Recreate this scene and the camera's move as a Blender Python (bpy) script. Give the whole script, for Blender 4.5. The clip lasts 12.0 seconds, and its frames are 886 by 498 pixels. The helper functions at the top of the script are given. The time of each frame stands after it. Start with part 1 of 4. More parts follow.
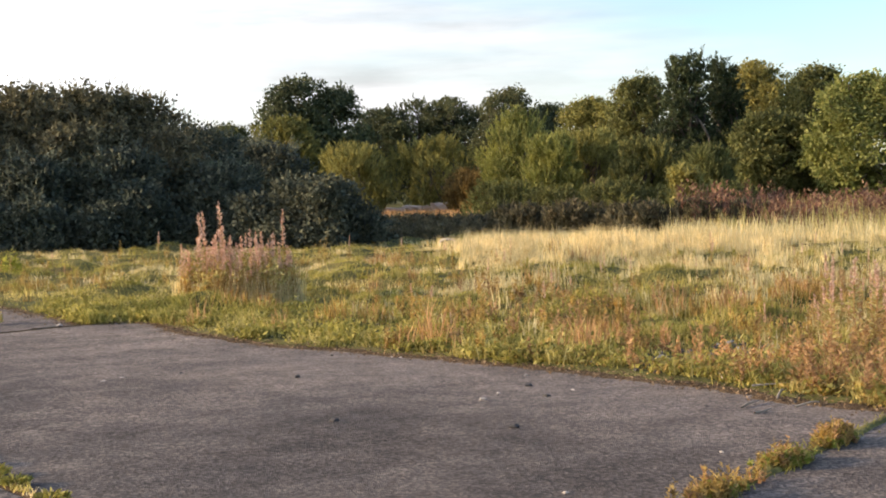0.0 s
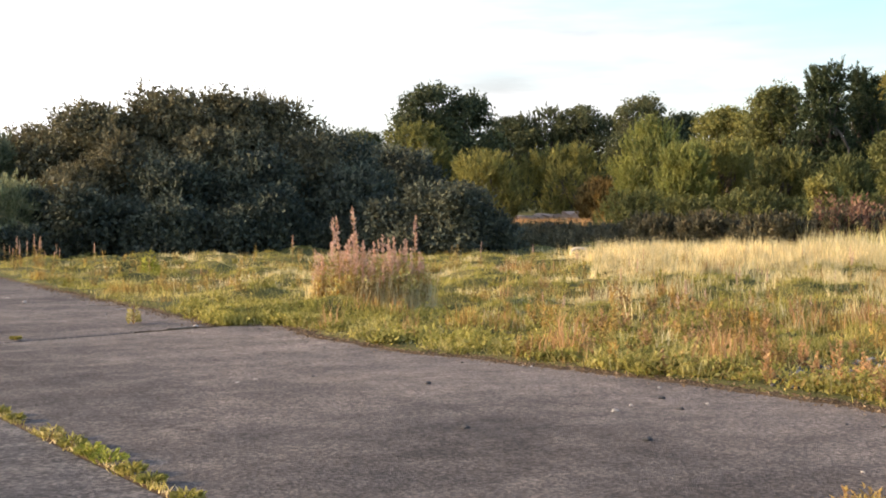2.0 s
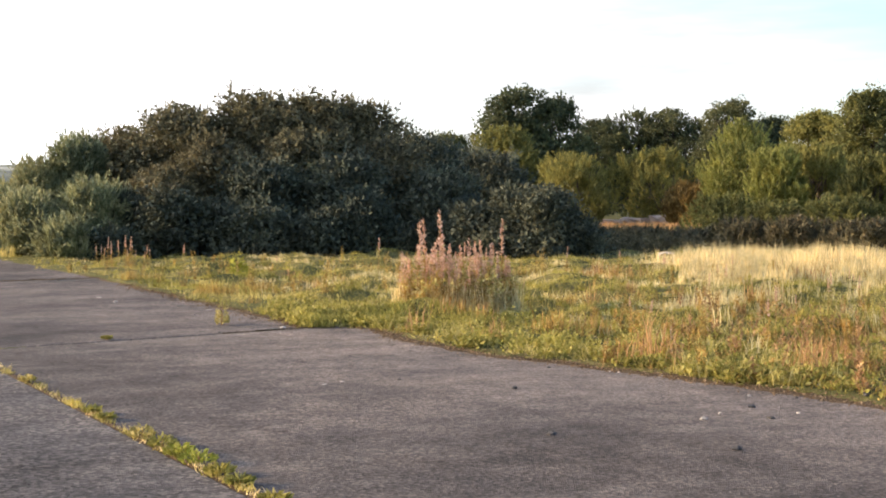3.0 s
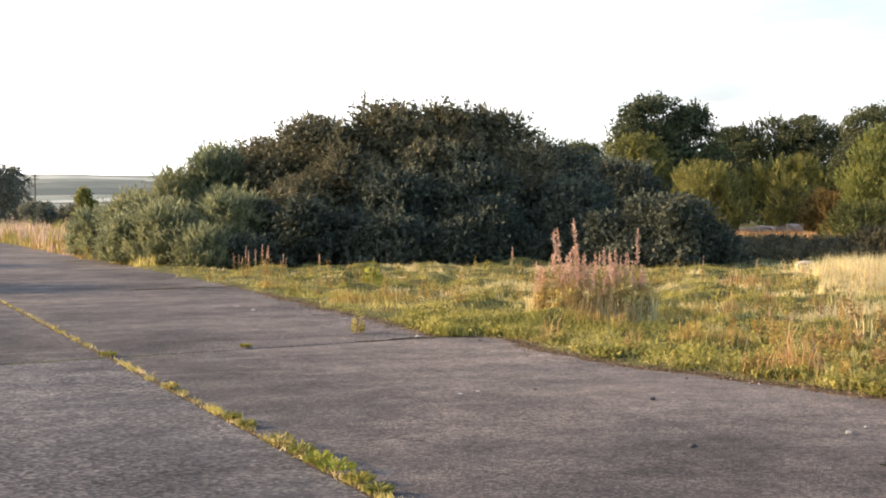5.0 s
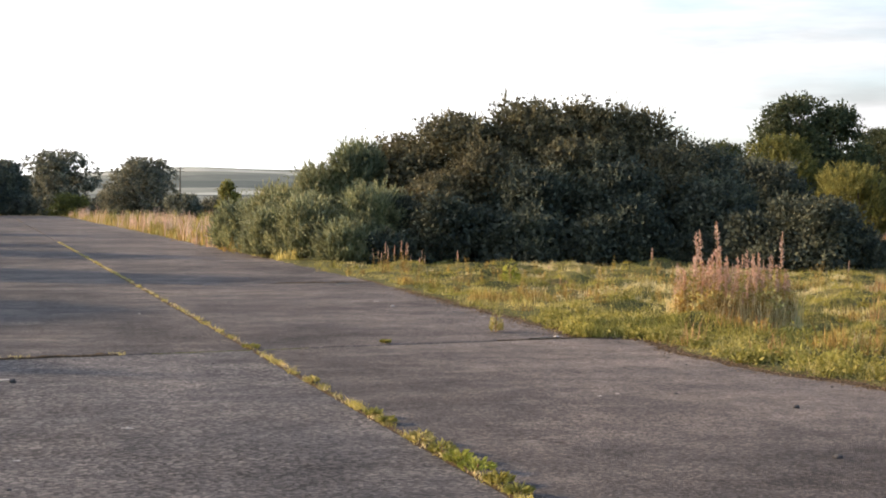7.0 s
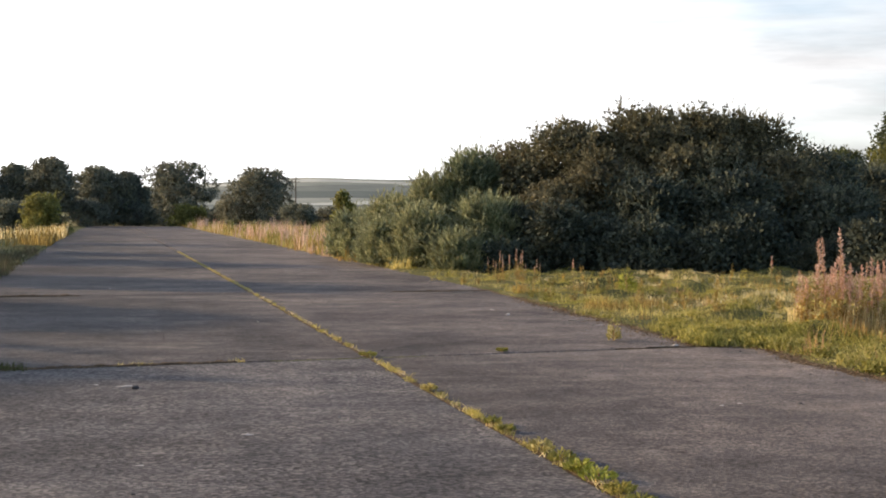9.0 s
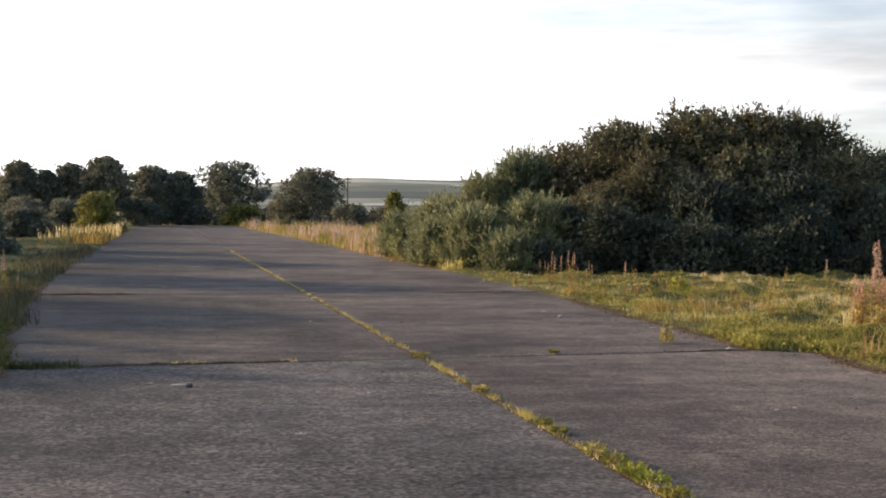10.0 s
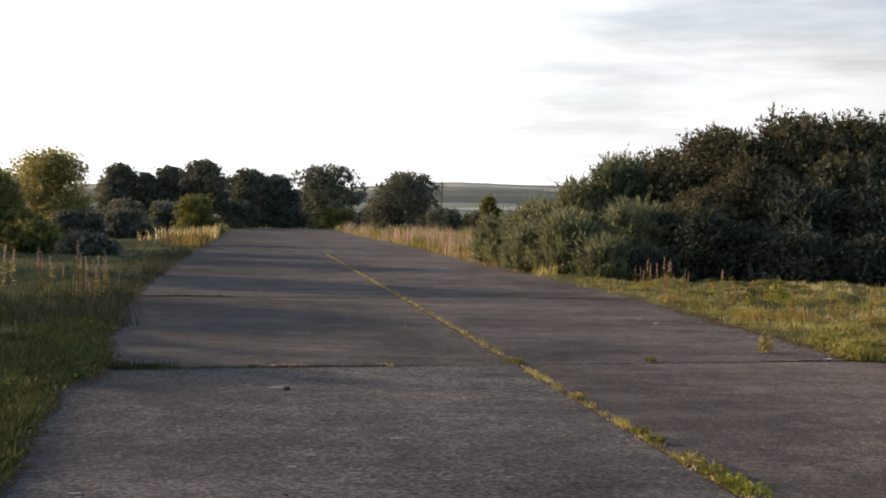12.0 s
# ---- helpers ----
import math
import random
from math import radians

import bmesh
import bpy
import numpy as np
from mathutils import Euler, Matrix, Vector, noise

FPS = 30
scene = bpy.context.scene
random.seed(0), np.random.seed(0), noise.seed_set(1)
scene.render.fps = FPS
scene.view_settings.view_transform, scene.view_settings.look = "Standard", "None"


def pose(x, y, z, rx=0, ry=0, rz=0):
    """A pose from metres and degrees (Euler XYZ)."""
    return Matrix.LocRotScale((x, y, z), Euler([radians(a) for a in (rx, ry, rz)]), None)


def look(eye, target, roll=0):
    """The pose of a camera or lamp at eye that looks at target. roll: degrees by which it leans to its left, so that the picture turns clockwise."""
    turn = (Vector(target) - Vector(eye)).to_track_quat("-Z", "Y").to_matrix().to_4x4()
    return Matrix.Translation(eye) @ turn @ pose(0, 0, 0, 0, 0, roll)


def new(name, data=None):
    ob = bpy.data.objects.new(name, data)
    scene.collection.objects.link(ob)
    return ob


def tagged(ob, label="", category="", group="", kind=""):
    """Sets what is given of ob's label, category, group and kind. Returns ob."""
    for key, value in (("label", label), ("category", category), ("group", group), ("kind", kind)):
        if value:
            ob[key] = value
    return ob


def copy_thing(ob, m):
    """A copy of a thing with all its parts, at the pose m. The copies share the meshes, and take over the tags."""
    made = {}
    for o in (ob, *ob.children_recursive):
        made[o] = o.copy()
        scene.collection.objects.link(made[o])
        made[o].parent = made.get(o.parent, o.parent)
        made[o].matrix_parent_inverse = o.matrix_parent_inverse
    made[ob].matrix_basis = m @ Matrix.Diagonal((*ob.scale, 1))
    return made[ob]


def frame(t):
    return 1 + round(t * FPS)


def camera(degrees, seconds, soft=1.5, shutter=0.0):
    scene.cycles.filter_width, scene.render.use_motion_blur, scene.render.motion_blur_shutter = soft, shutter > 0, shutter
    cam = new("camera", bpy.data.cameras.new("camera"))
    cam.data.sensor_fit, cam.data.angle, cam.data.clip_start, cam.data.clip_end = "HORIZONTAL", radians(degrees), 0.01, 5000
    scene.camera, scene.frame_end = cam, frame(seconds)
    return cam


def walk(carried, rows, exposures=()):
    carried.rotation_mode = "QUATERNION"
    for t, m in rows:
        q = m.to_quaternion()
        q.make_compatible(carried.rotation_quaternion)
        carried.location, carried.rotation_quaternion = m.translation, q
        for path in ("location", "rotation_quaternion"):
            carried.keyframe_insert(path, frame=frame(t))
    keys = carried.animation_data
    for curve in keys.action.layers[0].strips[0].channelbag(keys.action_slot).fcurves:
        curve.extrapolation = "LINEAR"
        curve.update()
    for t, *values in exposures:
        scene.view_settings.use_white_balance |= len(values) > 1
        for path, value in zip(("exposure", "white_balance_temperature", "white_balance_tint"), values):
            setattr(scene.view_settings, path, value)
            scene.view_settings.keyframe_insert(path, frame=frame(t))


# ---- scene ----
cam = camera(34.20, 12.0, soft=1.85)


def aim(eye, yaw, pitch, roll):
    """A camera pose: yaw to the left of +y, pitch upwards, both in degrees."""
    a, p = radians(yaw), radians(pitch)
    way = Vector((-math.sin(a) * math.cos(p), math.cos(a) * math.cos(p), math.sin(p)))
    return look(eye, Vector(eye) + way * 2, roll)


# seconds, eye, yaw, pitch, roll
PATH = [
    (0, (0.035, -0.150, 1.582), -37.05, -2.52, -1.23),
    (0.5, (0.050, -0.130, 1.586), -35.68, -2.39, -1.46),
    (1, (0.053, -0.125, 1.584), -34.67, -2.26, -0.75),
    (1.5, (0.047, -0.107, 1.583), -33.54, -2.21, -0.59),
    (2, (0.041, -0.092, 1.581), -31.88, -2.14, -0.40),
    (2.5, (0.041, -0.073, 1.588), -30.22, -2.14, -0.11),
    (3, (0.041, -0.058, 1.592), -28.49, -2.02, -0.06),
    (5, (0.018, -0.016, 1.595), -23.26, -1.65, -0.24),
    (5.5, (0.013, -0.003, 1.600), -21.91, -1.78, -0.31),
    (6, (0.000, 0.000, 1.602), -20.98, -1.82, 0.18),
    (6.5, (-0.014, -0.002, 1.616), -19.61, -1.81, 0.22),
    (7, (-0.027, -0.002, 1.616), -17.84, -1.78, 0.71),
    (9, (-0.042, 0.075, 1.595), -13.33, -1.45, 0.46),
    (9.5, (-0.047, 0.076, 1.595), -12.53, -1.36, 0.40),
    (10, (-0.059, 0.084, 1.597), -11.30, -1.44, 0.76),
    (10.5, (-0.060, 0.092, 1.596), -10.27, -1.56, 0.97),
    (11, (-0.065, 0.092, 1.600), -9.56, -1.54, 1.18),
    (11.5, (-0.077, 0.084, 1.603), -8.81, -1.39, 1.06),
    (12, (-0.091, 0.081, 1.610), -7.58, -1.32, 1.23),
]
EXPOSURES = [(0, 0.72), (3, 0.94), (5.5, 0.97), (7, 0.66), (9.5, 0.38), (12, -0.15)]
walk(cam, [(t, aim(eye, yaw, pitch, roll)) for t, eye, yaw, pitch, roll in PATH], EXPOSURES)

# ---- light ----
SUN_AZ, SUN_EL = -57.0, 14.0      # degrees: to the right of +y, and up
SUN_DIR = Vector((math.sin(radians(SUN_AZ)) * math.cos(radians(SUN_EL)),
                  math.cos(radians(SUN_AZ)) * math.cos(radians(SUN_EL)), math.sin(radians(SUN_EL))))
sun_data = bpy.data.lights.new("sun", "SUN")
sun_data.energy, sun_data.angle, sun_data.color = 5.0, radians(0.6), (1.0, 0.74, 0.46)
sun = new("sun", sun_data)
sun.matrix_world = look(SUN_DIR * 100, (0, 0, 0))

world = bpy.data.worlds.new("world")
scene.world = world
world.use_nodes = True
wt = world.node_tree
wt.nodes.clear()


def wnode(kind, **values):
    n = wt.nodes.new(kind)
    for k, v in values.items():
        n.inputs[k].default_value = v
    return n


sky = wt.nodes.new("ShaderNodeTexSky")
sky.sky_type, sky.sun_disc = "NISHITA", False
sky.sun_elevation, sky.sun_rotation = radians(SUN_EL), radians(SUN_AZ)
sky.air_density, sky.dust_density, sky.ozone_density = 1.0, 0.6, 2.5


def wlink(a, b):
    wt.links.new(a, b)


def wmath(kind, a, b=None):
    n = wt.nodes.new("ShaderNodeMath")
    n.operation, n.use_clamp = kind, False
    for s, v in zip(n.inputs, (a, b)):
        if isinstance(v, bpy.types.NodeSocket):
            wlink(v, s)
        elif v is not None:
            s.default_value = v
    return n.outputs[0]


def wrange(v, a, b, c, d):
    n = wt.nodes.new("ShaderNodeMapRange")
    wlink(v, n.inputs[0])
    for s, x in zip(list(n.inputs)[1:5], (a, b, c, d)):
        s.default_value = x
    return n.outputs[0]


# streaky cloud, thick low down and brighter towards the sun
w_co = wt.nodes.new("ShaderNodeTexCoord").outputs["Generated"]
w_map = wnode("ShaderNodeMapping", Scale=(1.3, 1.3, 9.0), Location=(0.35, 0.1, 0.0))
w_noise = wnode("ShaderNodeTexNoise", Scale=2.0, Detail=6.0, Roughness=0.5)
w_shade = wnode("ShaderNodeTexNoise", Scale=4.2, Detail=6.0, Roughness=0.55)
w_sep = wt.nodes.new("ShaderNodeSeparateXYZ")
w_dot = wt.nodes.new("ShaderNodeVectorMath")
w_dot.operation = "DOT_PRODUCT"
w_dot.inputs[1].default_value = SUN_DIR
wlink(w_co, w_map.inputs["Vector"])
wlink(w_map.outputs[0], w_noise.inputs["Vector"])
wlink(w_map.outputs[0], w_shade.inputs["Vector"])
wlink(w_co, w_sep.inputs[0])
wlink(w_co, w_dot.inputs[0])
w_near = w_dot.outputs["Value"]
w_low = wrange(w_sep.outputs[2], 0.02, 0.30, 0.30, -0.16)
w_side = wrange(w_near, -0.5, 0.64, -0.20, 0.30)
w_cover = wrange(wmath("ADD", wmath("ADD", w_noise.outputs["Fac"], w_low), w_side), 0.50, 0.86, 0.0, 1.0)
w_bright = wmath("MULTIPLY", wrange(w_near, 0.0, 0.65, 4.8, 15.0), wrange(w_shade.outputs["Fac"], 0.36, 0.60, 0.74, 1.10))
w_cloud = wt.nodes.new("ShaderNodeMixRGB")
w_cloud.blend_type = "MULTIPLY"
w_cloud.inputs[0].default_value, w_cloud.inputs[1].default_value = 1.0, (1.0, 0.99, 1.0, 1)
wlink(w_bright, w_cloud.inputs[2])
w_sky = wt.nodes.new("ShaderNodeMixRGB")
w_sky.blend_type = "MULTIPLY"
w_sky.inputs[0].default_value, w_sky.inputs[2].default_value = 1.0, (1.35, 1.32, 1.38, 1)
wlink(sky.outputs[0], w_sky.inputs[1])
w_mix = wt.nodes.new("ShaderNodeMixRGB")
w_bg = wnode("ShaderNodeBackground", Strength=0.13)
w_out = wt.nodes.new("ShaderNodeOutputWorld")
for a, b in ((w_cover, w_mix.inputs[0]), (w_sky.outputs[0], w_mix.inputs[1]), (w_cloud.outputs[0], w_mix.inputs[2]),
             (w_mix.outputs[0], w_bg.inputs["Color"]), (w_bg.outputs[0], w_out.inputs[0])):
    wlink(a, b)

# ---- materials ----


class Nodes:
    """A node material under construction."""

    def __init__(self, name):
        self.mat = bpy.data.materials.new(name)
        self.mat.use_nodes = True
        self.t = self.mat.node_tree
        self.t.nodes.clear()
        self.out = self.t.nodes.new("ShaderNodeOutputMaterial")
        self.co = self.t.nodes.new("ShaderNodeTexCoord").outputs["Object"]

    def add(self, kind, **values):
        n = self.t.nodes.new(kind)
        for k, v in values.items():
            self.set(n.inputs[k.replace("_", " ")], v)
        return n

    def set(self, socket, v):
        if isinstance(v, bpy.types.NodeSocket):
            self.t.links.new(v, socket)
        else:
            socket.default_value = v

    def noise(self, scale, detail=4.0, rough=0.55, stretch=None):
        v = self.co
        if stretch:
            v = self.add("ShaderNodeMapping", Vector=self.co, Scale=stretch).outputs[0]
        return self.add("ShaderNodeTexNoise", Vector=v, Scale=scale, Detail=detail, Roughness=rough).outputs["Fac"]

    def voronoi(self, scale, out="Distance"):
        return self.add("ShaderNodeTexVoronoi", Vector=self.co, Scale=scale).outputs[out]

    def ramp(self, fac, stops):
        n = self.add("ShaderNodeValToRGB", Fac=fac)
        el = n.color_ramp.elements
        while len(el) < len(stops):
            el.new(0.5)
        for e, (p, c) in zip(el, stops):
            e.position = p
            e.color = (*c, 1) if len(c) == 3 else c
        return n.outputs[0]

    def mix(self, fac, a, b, blend="MIX"):
        n = self.t.nodes.new("ShaderNodeMixRGB")
        n.blend_type = blend
        for s, v in zip(n.inputs, (fac, a, b)):
            self.set(s, (*v, 1) if isinstance(v, tuple) and len(v) == 3 else v)
        return n.outputs[0]

    def bump(self, height, strength, distance):
        return self.add("ShaderNodeBump", Height=height, Strength=strength, Distance=distance).outputs[0]

    def surface(self, color, rough=0.8, normal=None, metal=0.0, spec=0.3, translucent=0.0):
        p = self.add("ShaderNodeBsdfPrincipled", Roughness=rough, Metallic=metal)
        self.set(p.inputs["Base Color"], (*color, 1) if isinstance(color, tuple) and len(color) == 3 else color)
        self.set(p.inputs["Specular IOR Level"], spec)
        if normal is not None:
            self.set(p.inputs["Normal"], normal)
        last = p.outputs[0]
        if translucent:
            tr = self.add("ShaderNodeBsdfTranslucent")
            self.set(tr.inputs["Color"], (*color, 1) if isinstance(color, tuple) and len(color) == 3 else color)
            m = self.t.nodes.new("ShaderNodeMixShader")
            m.inputs[0].default_value = translucent
            self.t.links.new(last, m.inputs[1])
            self.t.links.new(tr.outputs[0], m.inputs[2])
            last = m.outputs[0]
        self.t.links.new(last, self.out.inputs[0])
        return self.mat


def concrete(name, base, speck, grain):
    n = Nodes(name)
    big = n.ramp(n.noise(0.22, 5, 0.6), [(0.34, tuple(c * 0.58 for c in base)), (0.52, base), (0.70, (base[0] * 1.36, base[1] * 1.33, base[2] * 1.26))])
    streak = n.ramp(n.noise(0.9, 5, 0.6, (0.35, 1.6, 1)), [(0.38, (0.66, 0.65, 0.65)), (0.60, (1.10, 1.10, 1.09))])
    c = n.mix(0.5, big, streak, "MULTIPLY")
    blotch = n.ramp(n.noise(2.6, 5, 0.65), [(0.40, (0.74, 0.73, 0.73)), (0.62, (1.14, 1.12, 1.10))])
    c = n.mix(0.75, c, blotch, "MULTIPLY")
    mottle = n.ramp(n.noise(11, 5, 0.72), [(0.36, (0.72, 0.71, 0.71)), (0.5, (1.0, 1.0, 1.0)), (0.66, (1.34, 1.31, 1.27))])
    c = n.mix(0.4, c, mottle, "MULTIPLY")
    pits = n.ramp(n.voronoi(19, "Color"), [(0.06, (0.55, 0.54, 0.53)), (0.16, (1.0, 1.0, 1.0)), (0.86, (1.0, 1.0, 1.0)), (0.97, (1.7, 1.66, 1.6))])
    c = n.mix(0.4, c, pits, "MULTIPLY")
    # paler towards +x: worn edge, plus brighter sunlight painted into the concrete
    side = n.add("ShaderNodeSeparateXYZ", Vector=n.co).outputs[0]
    worn_lit = n.add("ShaderNodeMath", Value=side)
    worn_lit.operation = "MULTIPLY_ADD"
    worn_lit.inputs[1].default_value = 0.05
    n.set(worn_lit.inputs[2], n.noise(0.8, 4, 0.6))
    c = n.mix(0.9, c, n.ramp(worn_lit.outputs[0], [(0.50, (1.0, 1.0, 1.0)), (0.90, (2.15, 2.06, 1.92))]), "MULTIPLY")
    stones = n.ramp(n.voronoi(grain, "Color"), [(0.10, (0.30, 0.29, 0.28)), (0.5, (0.88, 0.88, 0.88)), (0.92, (2.3, 2.2, 2.1))])
    bare = n.add("ShaderNodeMath", Value=n.ramp(n.noise(0.32, 3, 0.6), [(0.25, (0.45, 0.45, 0.45)), (0.75, (1, 1, 1))]))
    bare.operation = "MULTIPLY"
    bare.inputs[1].default_value = speck
    c = n.mix(bare.outputs[0], c, stones, "MULTIPLY")
    fine = n.ramp(n.noise(110, 3, 0.7), [(0.3, (0.68, 0.68, 0.68)), (0.7, (1.3, 1.3, 1.3))])
    c = n.mix(0.8, c, fine, "MULTIPLY")
    tone = n.add("ShaderNodeObjectInfo").outputs["Random"]
    c = n.mix(0.5, c, n.ramp(tone, [(0.0, (0.86, 0.86, 0.88)), (1.0, (1.1, 1.09, 1.07))]), "MULTIPLY")
    warp = n.add("ShaderNodeVectorMath", Vector=n.co)
    n.set(warp.inputs[1], n.add("ShaderNodeTexNoise", Vector=n.co, Scale=1.3, Detail=4.0).outputs["Color"])
    cell = n.add("ShaderNodeTexVoronoi", Vector=warp.outputs[0], Scale=0.28)
    cell.feature = "DISTANCE_TO_EDGE"
    crack = n.ramp(cell.outputs["Distance"], [(0.0, (0.45, 0.43, 0.42)), (0.006, (1.0, 1.0, 1.0))])
    c = n.mix(n.ramp(n.noise(0.35, 2), [(0.5, (0, 0, 0)), (0.6, (0.8, 0.8, 0.8))]), c, n.mix(1.0, c, crack, "MULTIPLY"))
    h = n.mix(0.5, n.voronoi(grain), n.noise(160, 4, 0.7))
    return n.surface(c, 0.88, n.bump(h, 1.0, 0.014), spec=0.12)


def leafy(name, dark, mid, light, translucent=0.28, rough=0.75, patch=0.35):
    """Leaves or blades: colour from leaf to leaf and from patch to patch."""
    n = Nodes(name)
    isl = n.add("ShaderNodeNewGeometry").outputs["Random Per Island"]
    c = n.ramp(isl, [(0.0, dark), (0.5, mid), (1.0, light)])
    p = n.ramp(n.noise(patch, 4, 0.6), [(0.35, (0.68, 0.70, 0.72)), (0.65, (1.22, 1.18, 1.1))])
    c = n.mix(0.85, c, p, "MULTIPLY")
    q = n.ramp(n.noise(patch * 5, 3, 0.6), [(0.36, (0.62, 0.64, 0.66)), (0.64, (1.38, 1.34, 1.26))])
    c = n.mix(0.8, c, q, "MULTIPLY")
    tone = n.add("ShaderNodeObjectInfo").outputs["Random"]
    c = n.mix(0.6, c, n.ramp(tone, [(0.0, (0.84, 0.9, 0.88)), (1.0, (1.14, 1.06, 0.98))]), "MULTIPLY")
    return n.surface(c, rough, spec=0.25, translucent=translucent)


def bark(name, a, b):
    n = Nodes(name)
    g = n.noise(6, 6, 0.7, (1, 1, 0.25))
    return n.surface(n.ramp(g, [(0.3, a), (0.7, b)]), 0.9, n.bump(g, 0.8, 0.02), spec=0.2)


def soil():
    n = Nodes("soil_and_moss")
    c = n.ramp(n.noise(0.5, 6, 0.65), [(0.32, (0.075, 0.075, 0.03)), (0.5, (0.12, 0.115, 0.045)), (0.68, (0.19, 0.16, 0.075))])
    d = n.ramp(n.noise(7, 6, 0.7), [(0.35, (0.6, 0.58, 0.55)), (0.65, (1.25, 1.2, 1.1))])
    c = n.mix(0.9, c, d, "MULTIPLY")
    far = n.ramp(n.noise(0.012, 4, 0.6), [(0.4, (0.85, 0.9, 0.8)), (0.6, (1.2, 1.15, 1.0))])
    c = n.mix(0.8, c, far, "MULTIPLY")
    return n.surface(c, 0.95, n.bump(n.noise(25, 6, 0.7), 0.8, 0.03), spec=0.1)


def litter():
    n = Nodes("brown_litter")
    c = n.ramp(n.noise(24, 5, 0.7), [(0.3, (0.055, 0.04, 0.025)), (0.5, (0.11, 0.075, 0.045)), (0.72, (0.22, 0.16, 0.10))])
    return n.surface(c, 0.95, n.bump(n.noise(40, 5, 0.7), 1.0, 0.03), spec=0.1)


def stone(name, a, b):
    n = Nodes(name)
    g = n.noise(14, 6, 0.7)
    return n.surface(n.ramp(g, [(0.3, a), (0.7, b)]), 0.85, n.bump(g, 0.6, 0.01), spec=0.25)


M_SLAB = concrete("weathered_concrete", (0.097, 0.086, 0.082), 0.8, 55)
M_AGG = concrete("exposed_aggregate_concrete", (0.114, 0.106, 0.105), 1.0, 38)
M_SOIL, M_LITTER = soil(), litter()
M_BARK = bark("bark", (0.05, 0.04, 0.03), (0.14, 0.115, 0.09))
M_GREEN = leafy("green_grass", (0.20, 0.195, 0.048), (0.33, 0.305, 0.08), (0.48, 0.42, 0.14), 0.5, patch=0.6)
M_STRAW = leafy("straw_grass", (0.56, 0.45, 0.22), (0.76, 0.62, 0.34), (0.86, 0.75, 0.48), 0.5, patch=0.5)
M_GOLD = leafy("golden_weed", (0.22, 0.145, 0.045), (0.38, 0.255, 0.08), (0.52, 0.38, 0.14), 0.4, patch=0.8)
M_HERB = leafy("herb_leaf", (0.18, 0.175, 0.042), (0.29, 0.275, 0.07), (0.44, 0.395, 0.14), 0.42, patch=1.0)
M_LIMEHERB = leafy("yellow_green_leaf", (0.24, 0.26, 0.04), (0.36, 0.37, 0.07), (0.5, 0.48, 0.13), 0.4, patch=1.0)
M_PINK = leafy("seeding_spike", (0.50, 0.30, 0.245), (0.68, 0.455, 0.375), (0.80, 0.62, 0.51), 0.5, patch=1.0)
M_RUST = leafy("rusty_stem", (0.28, 0.155, 0.08), (0.44, 0.265, 0.13), (0.58, 0.39, 0.21), 0.45, patch=1.0)
# grey-green leaf, lowered in colour for the shade on the thicket's front
M_BUSH = leafy("shaded_grey_green_leaf", (0.042, 0.050, 0.038), (0.068, 0.079, 0.058), (0.115, 0.125, 0.090), 0.2, patch=0.5)
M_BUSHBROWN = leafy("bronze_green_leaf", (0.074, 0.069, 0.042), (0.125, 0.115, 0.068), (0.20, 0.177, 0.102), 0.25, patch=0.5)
M_WILLOW = leafy("silver_willow_leaf", (0.17, 0.19, 0.10), (0.27, 0.285, 0.16), (0.40, 0.40, 0.24), 0.35, patch=0.5)
M_DARK = leafy("dark_leaf", (0.064, 0.076, 0.040), (0.102, 0.115, 0.055), (0.155, 0.162, 0.076), 0.26, patch=0.2)
M_MID = leafy("mid_green_leaf", (0.082, 0.092, 0.030), (0.13, 0.137, 0.046), (0.19, 0.185, 0.068), 0.32, patch=0.25)
M_LIME = leafy("lime_leaf", (0.16, 0.18, 0.045), (0.235, 0.245, 0.07), (0.33, 0.32, 0.11), 0.38, patch=0.25)
M_OLIVE = leafy("olive_leaf", (0.16, 0.156, 0.046), (0.24, 0.225, 0.066), (0.335, 0.30, 0.10), 0.38, patch=0.25)
# leaf colour raised and greyed to stand in for distance haze
M_FARHAZE = leafy("hazed_far_leaf", (0.12, 0.125, 0.10), (0.185, 0.19, 0.145), (0.265, 0.26, 0.19), 0.34, patch=0.2)
M_BLOCK = stone("reddish_rubble", (0.30, 0.22, 0.17), (0.50, 0.39, 0.31))
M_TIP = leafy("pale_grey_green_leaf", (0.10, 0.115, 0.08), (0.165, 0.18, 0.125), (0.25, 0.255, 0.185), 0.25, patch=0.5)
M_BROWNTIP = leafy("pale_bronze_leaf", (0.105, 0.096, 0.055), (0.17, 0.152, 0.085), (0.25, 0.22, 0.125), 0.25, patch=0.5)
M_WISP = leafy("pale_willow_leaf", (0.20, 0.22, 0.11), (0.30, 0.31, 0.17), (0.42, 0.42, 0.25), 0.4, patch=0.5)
# lush mossy green, with the left side's shade also put into the colour
M_LUSHSHADE = leafy("shaded_lush_grass", (0.06, 0.073, 0.024), (0.10, 0.11, 0.035), (0.16, 0.155, 0.055), 0.3, patch=0.6)
# olive leaf made paler: glow of backlight and haze put into its colour
M_BACKLIT = leafy("backlit_olive_leaf", (0.30, 0.275, 0.11), (0.43, 0.39, 0.16), (0.55, 0.50, 0.21), 0.62, patch=0.3)
M_PINE = leafy("pine_needle", (0.030, 0.045, 0.022), (0.05, 0.068, 0.03), (0.08, 0.095, 0.045), 0.1, patch=0.3)
M_ORANGE = leafy("orange_leaf", (0.12, 0.085, 0.03), (0.19, 0.13, 0.045), (0.27, 0.19, 0.07), 0.25, patch=0.4)
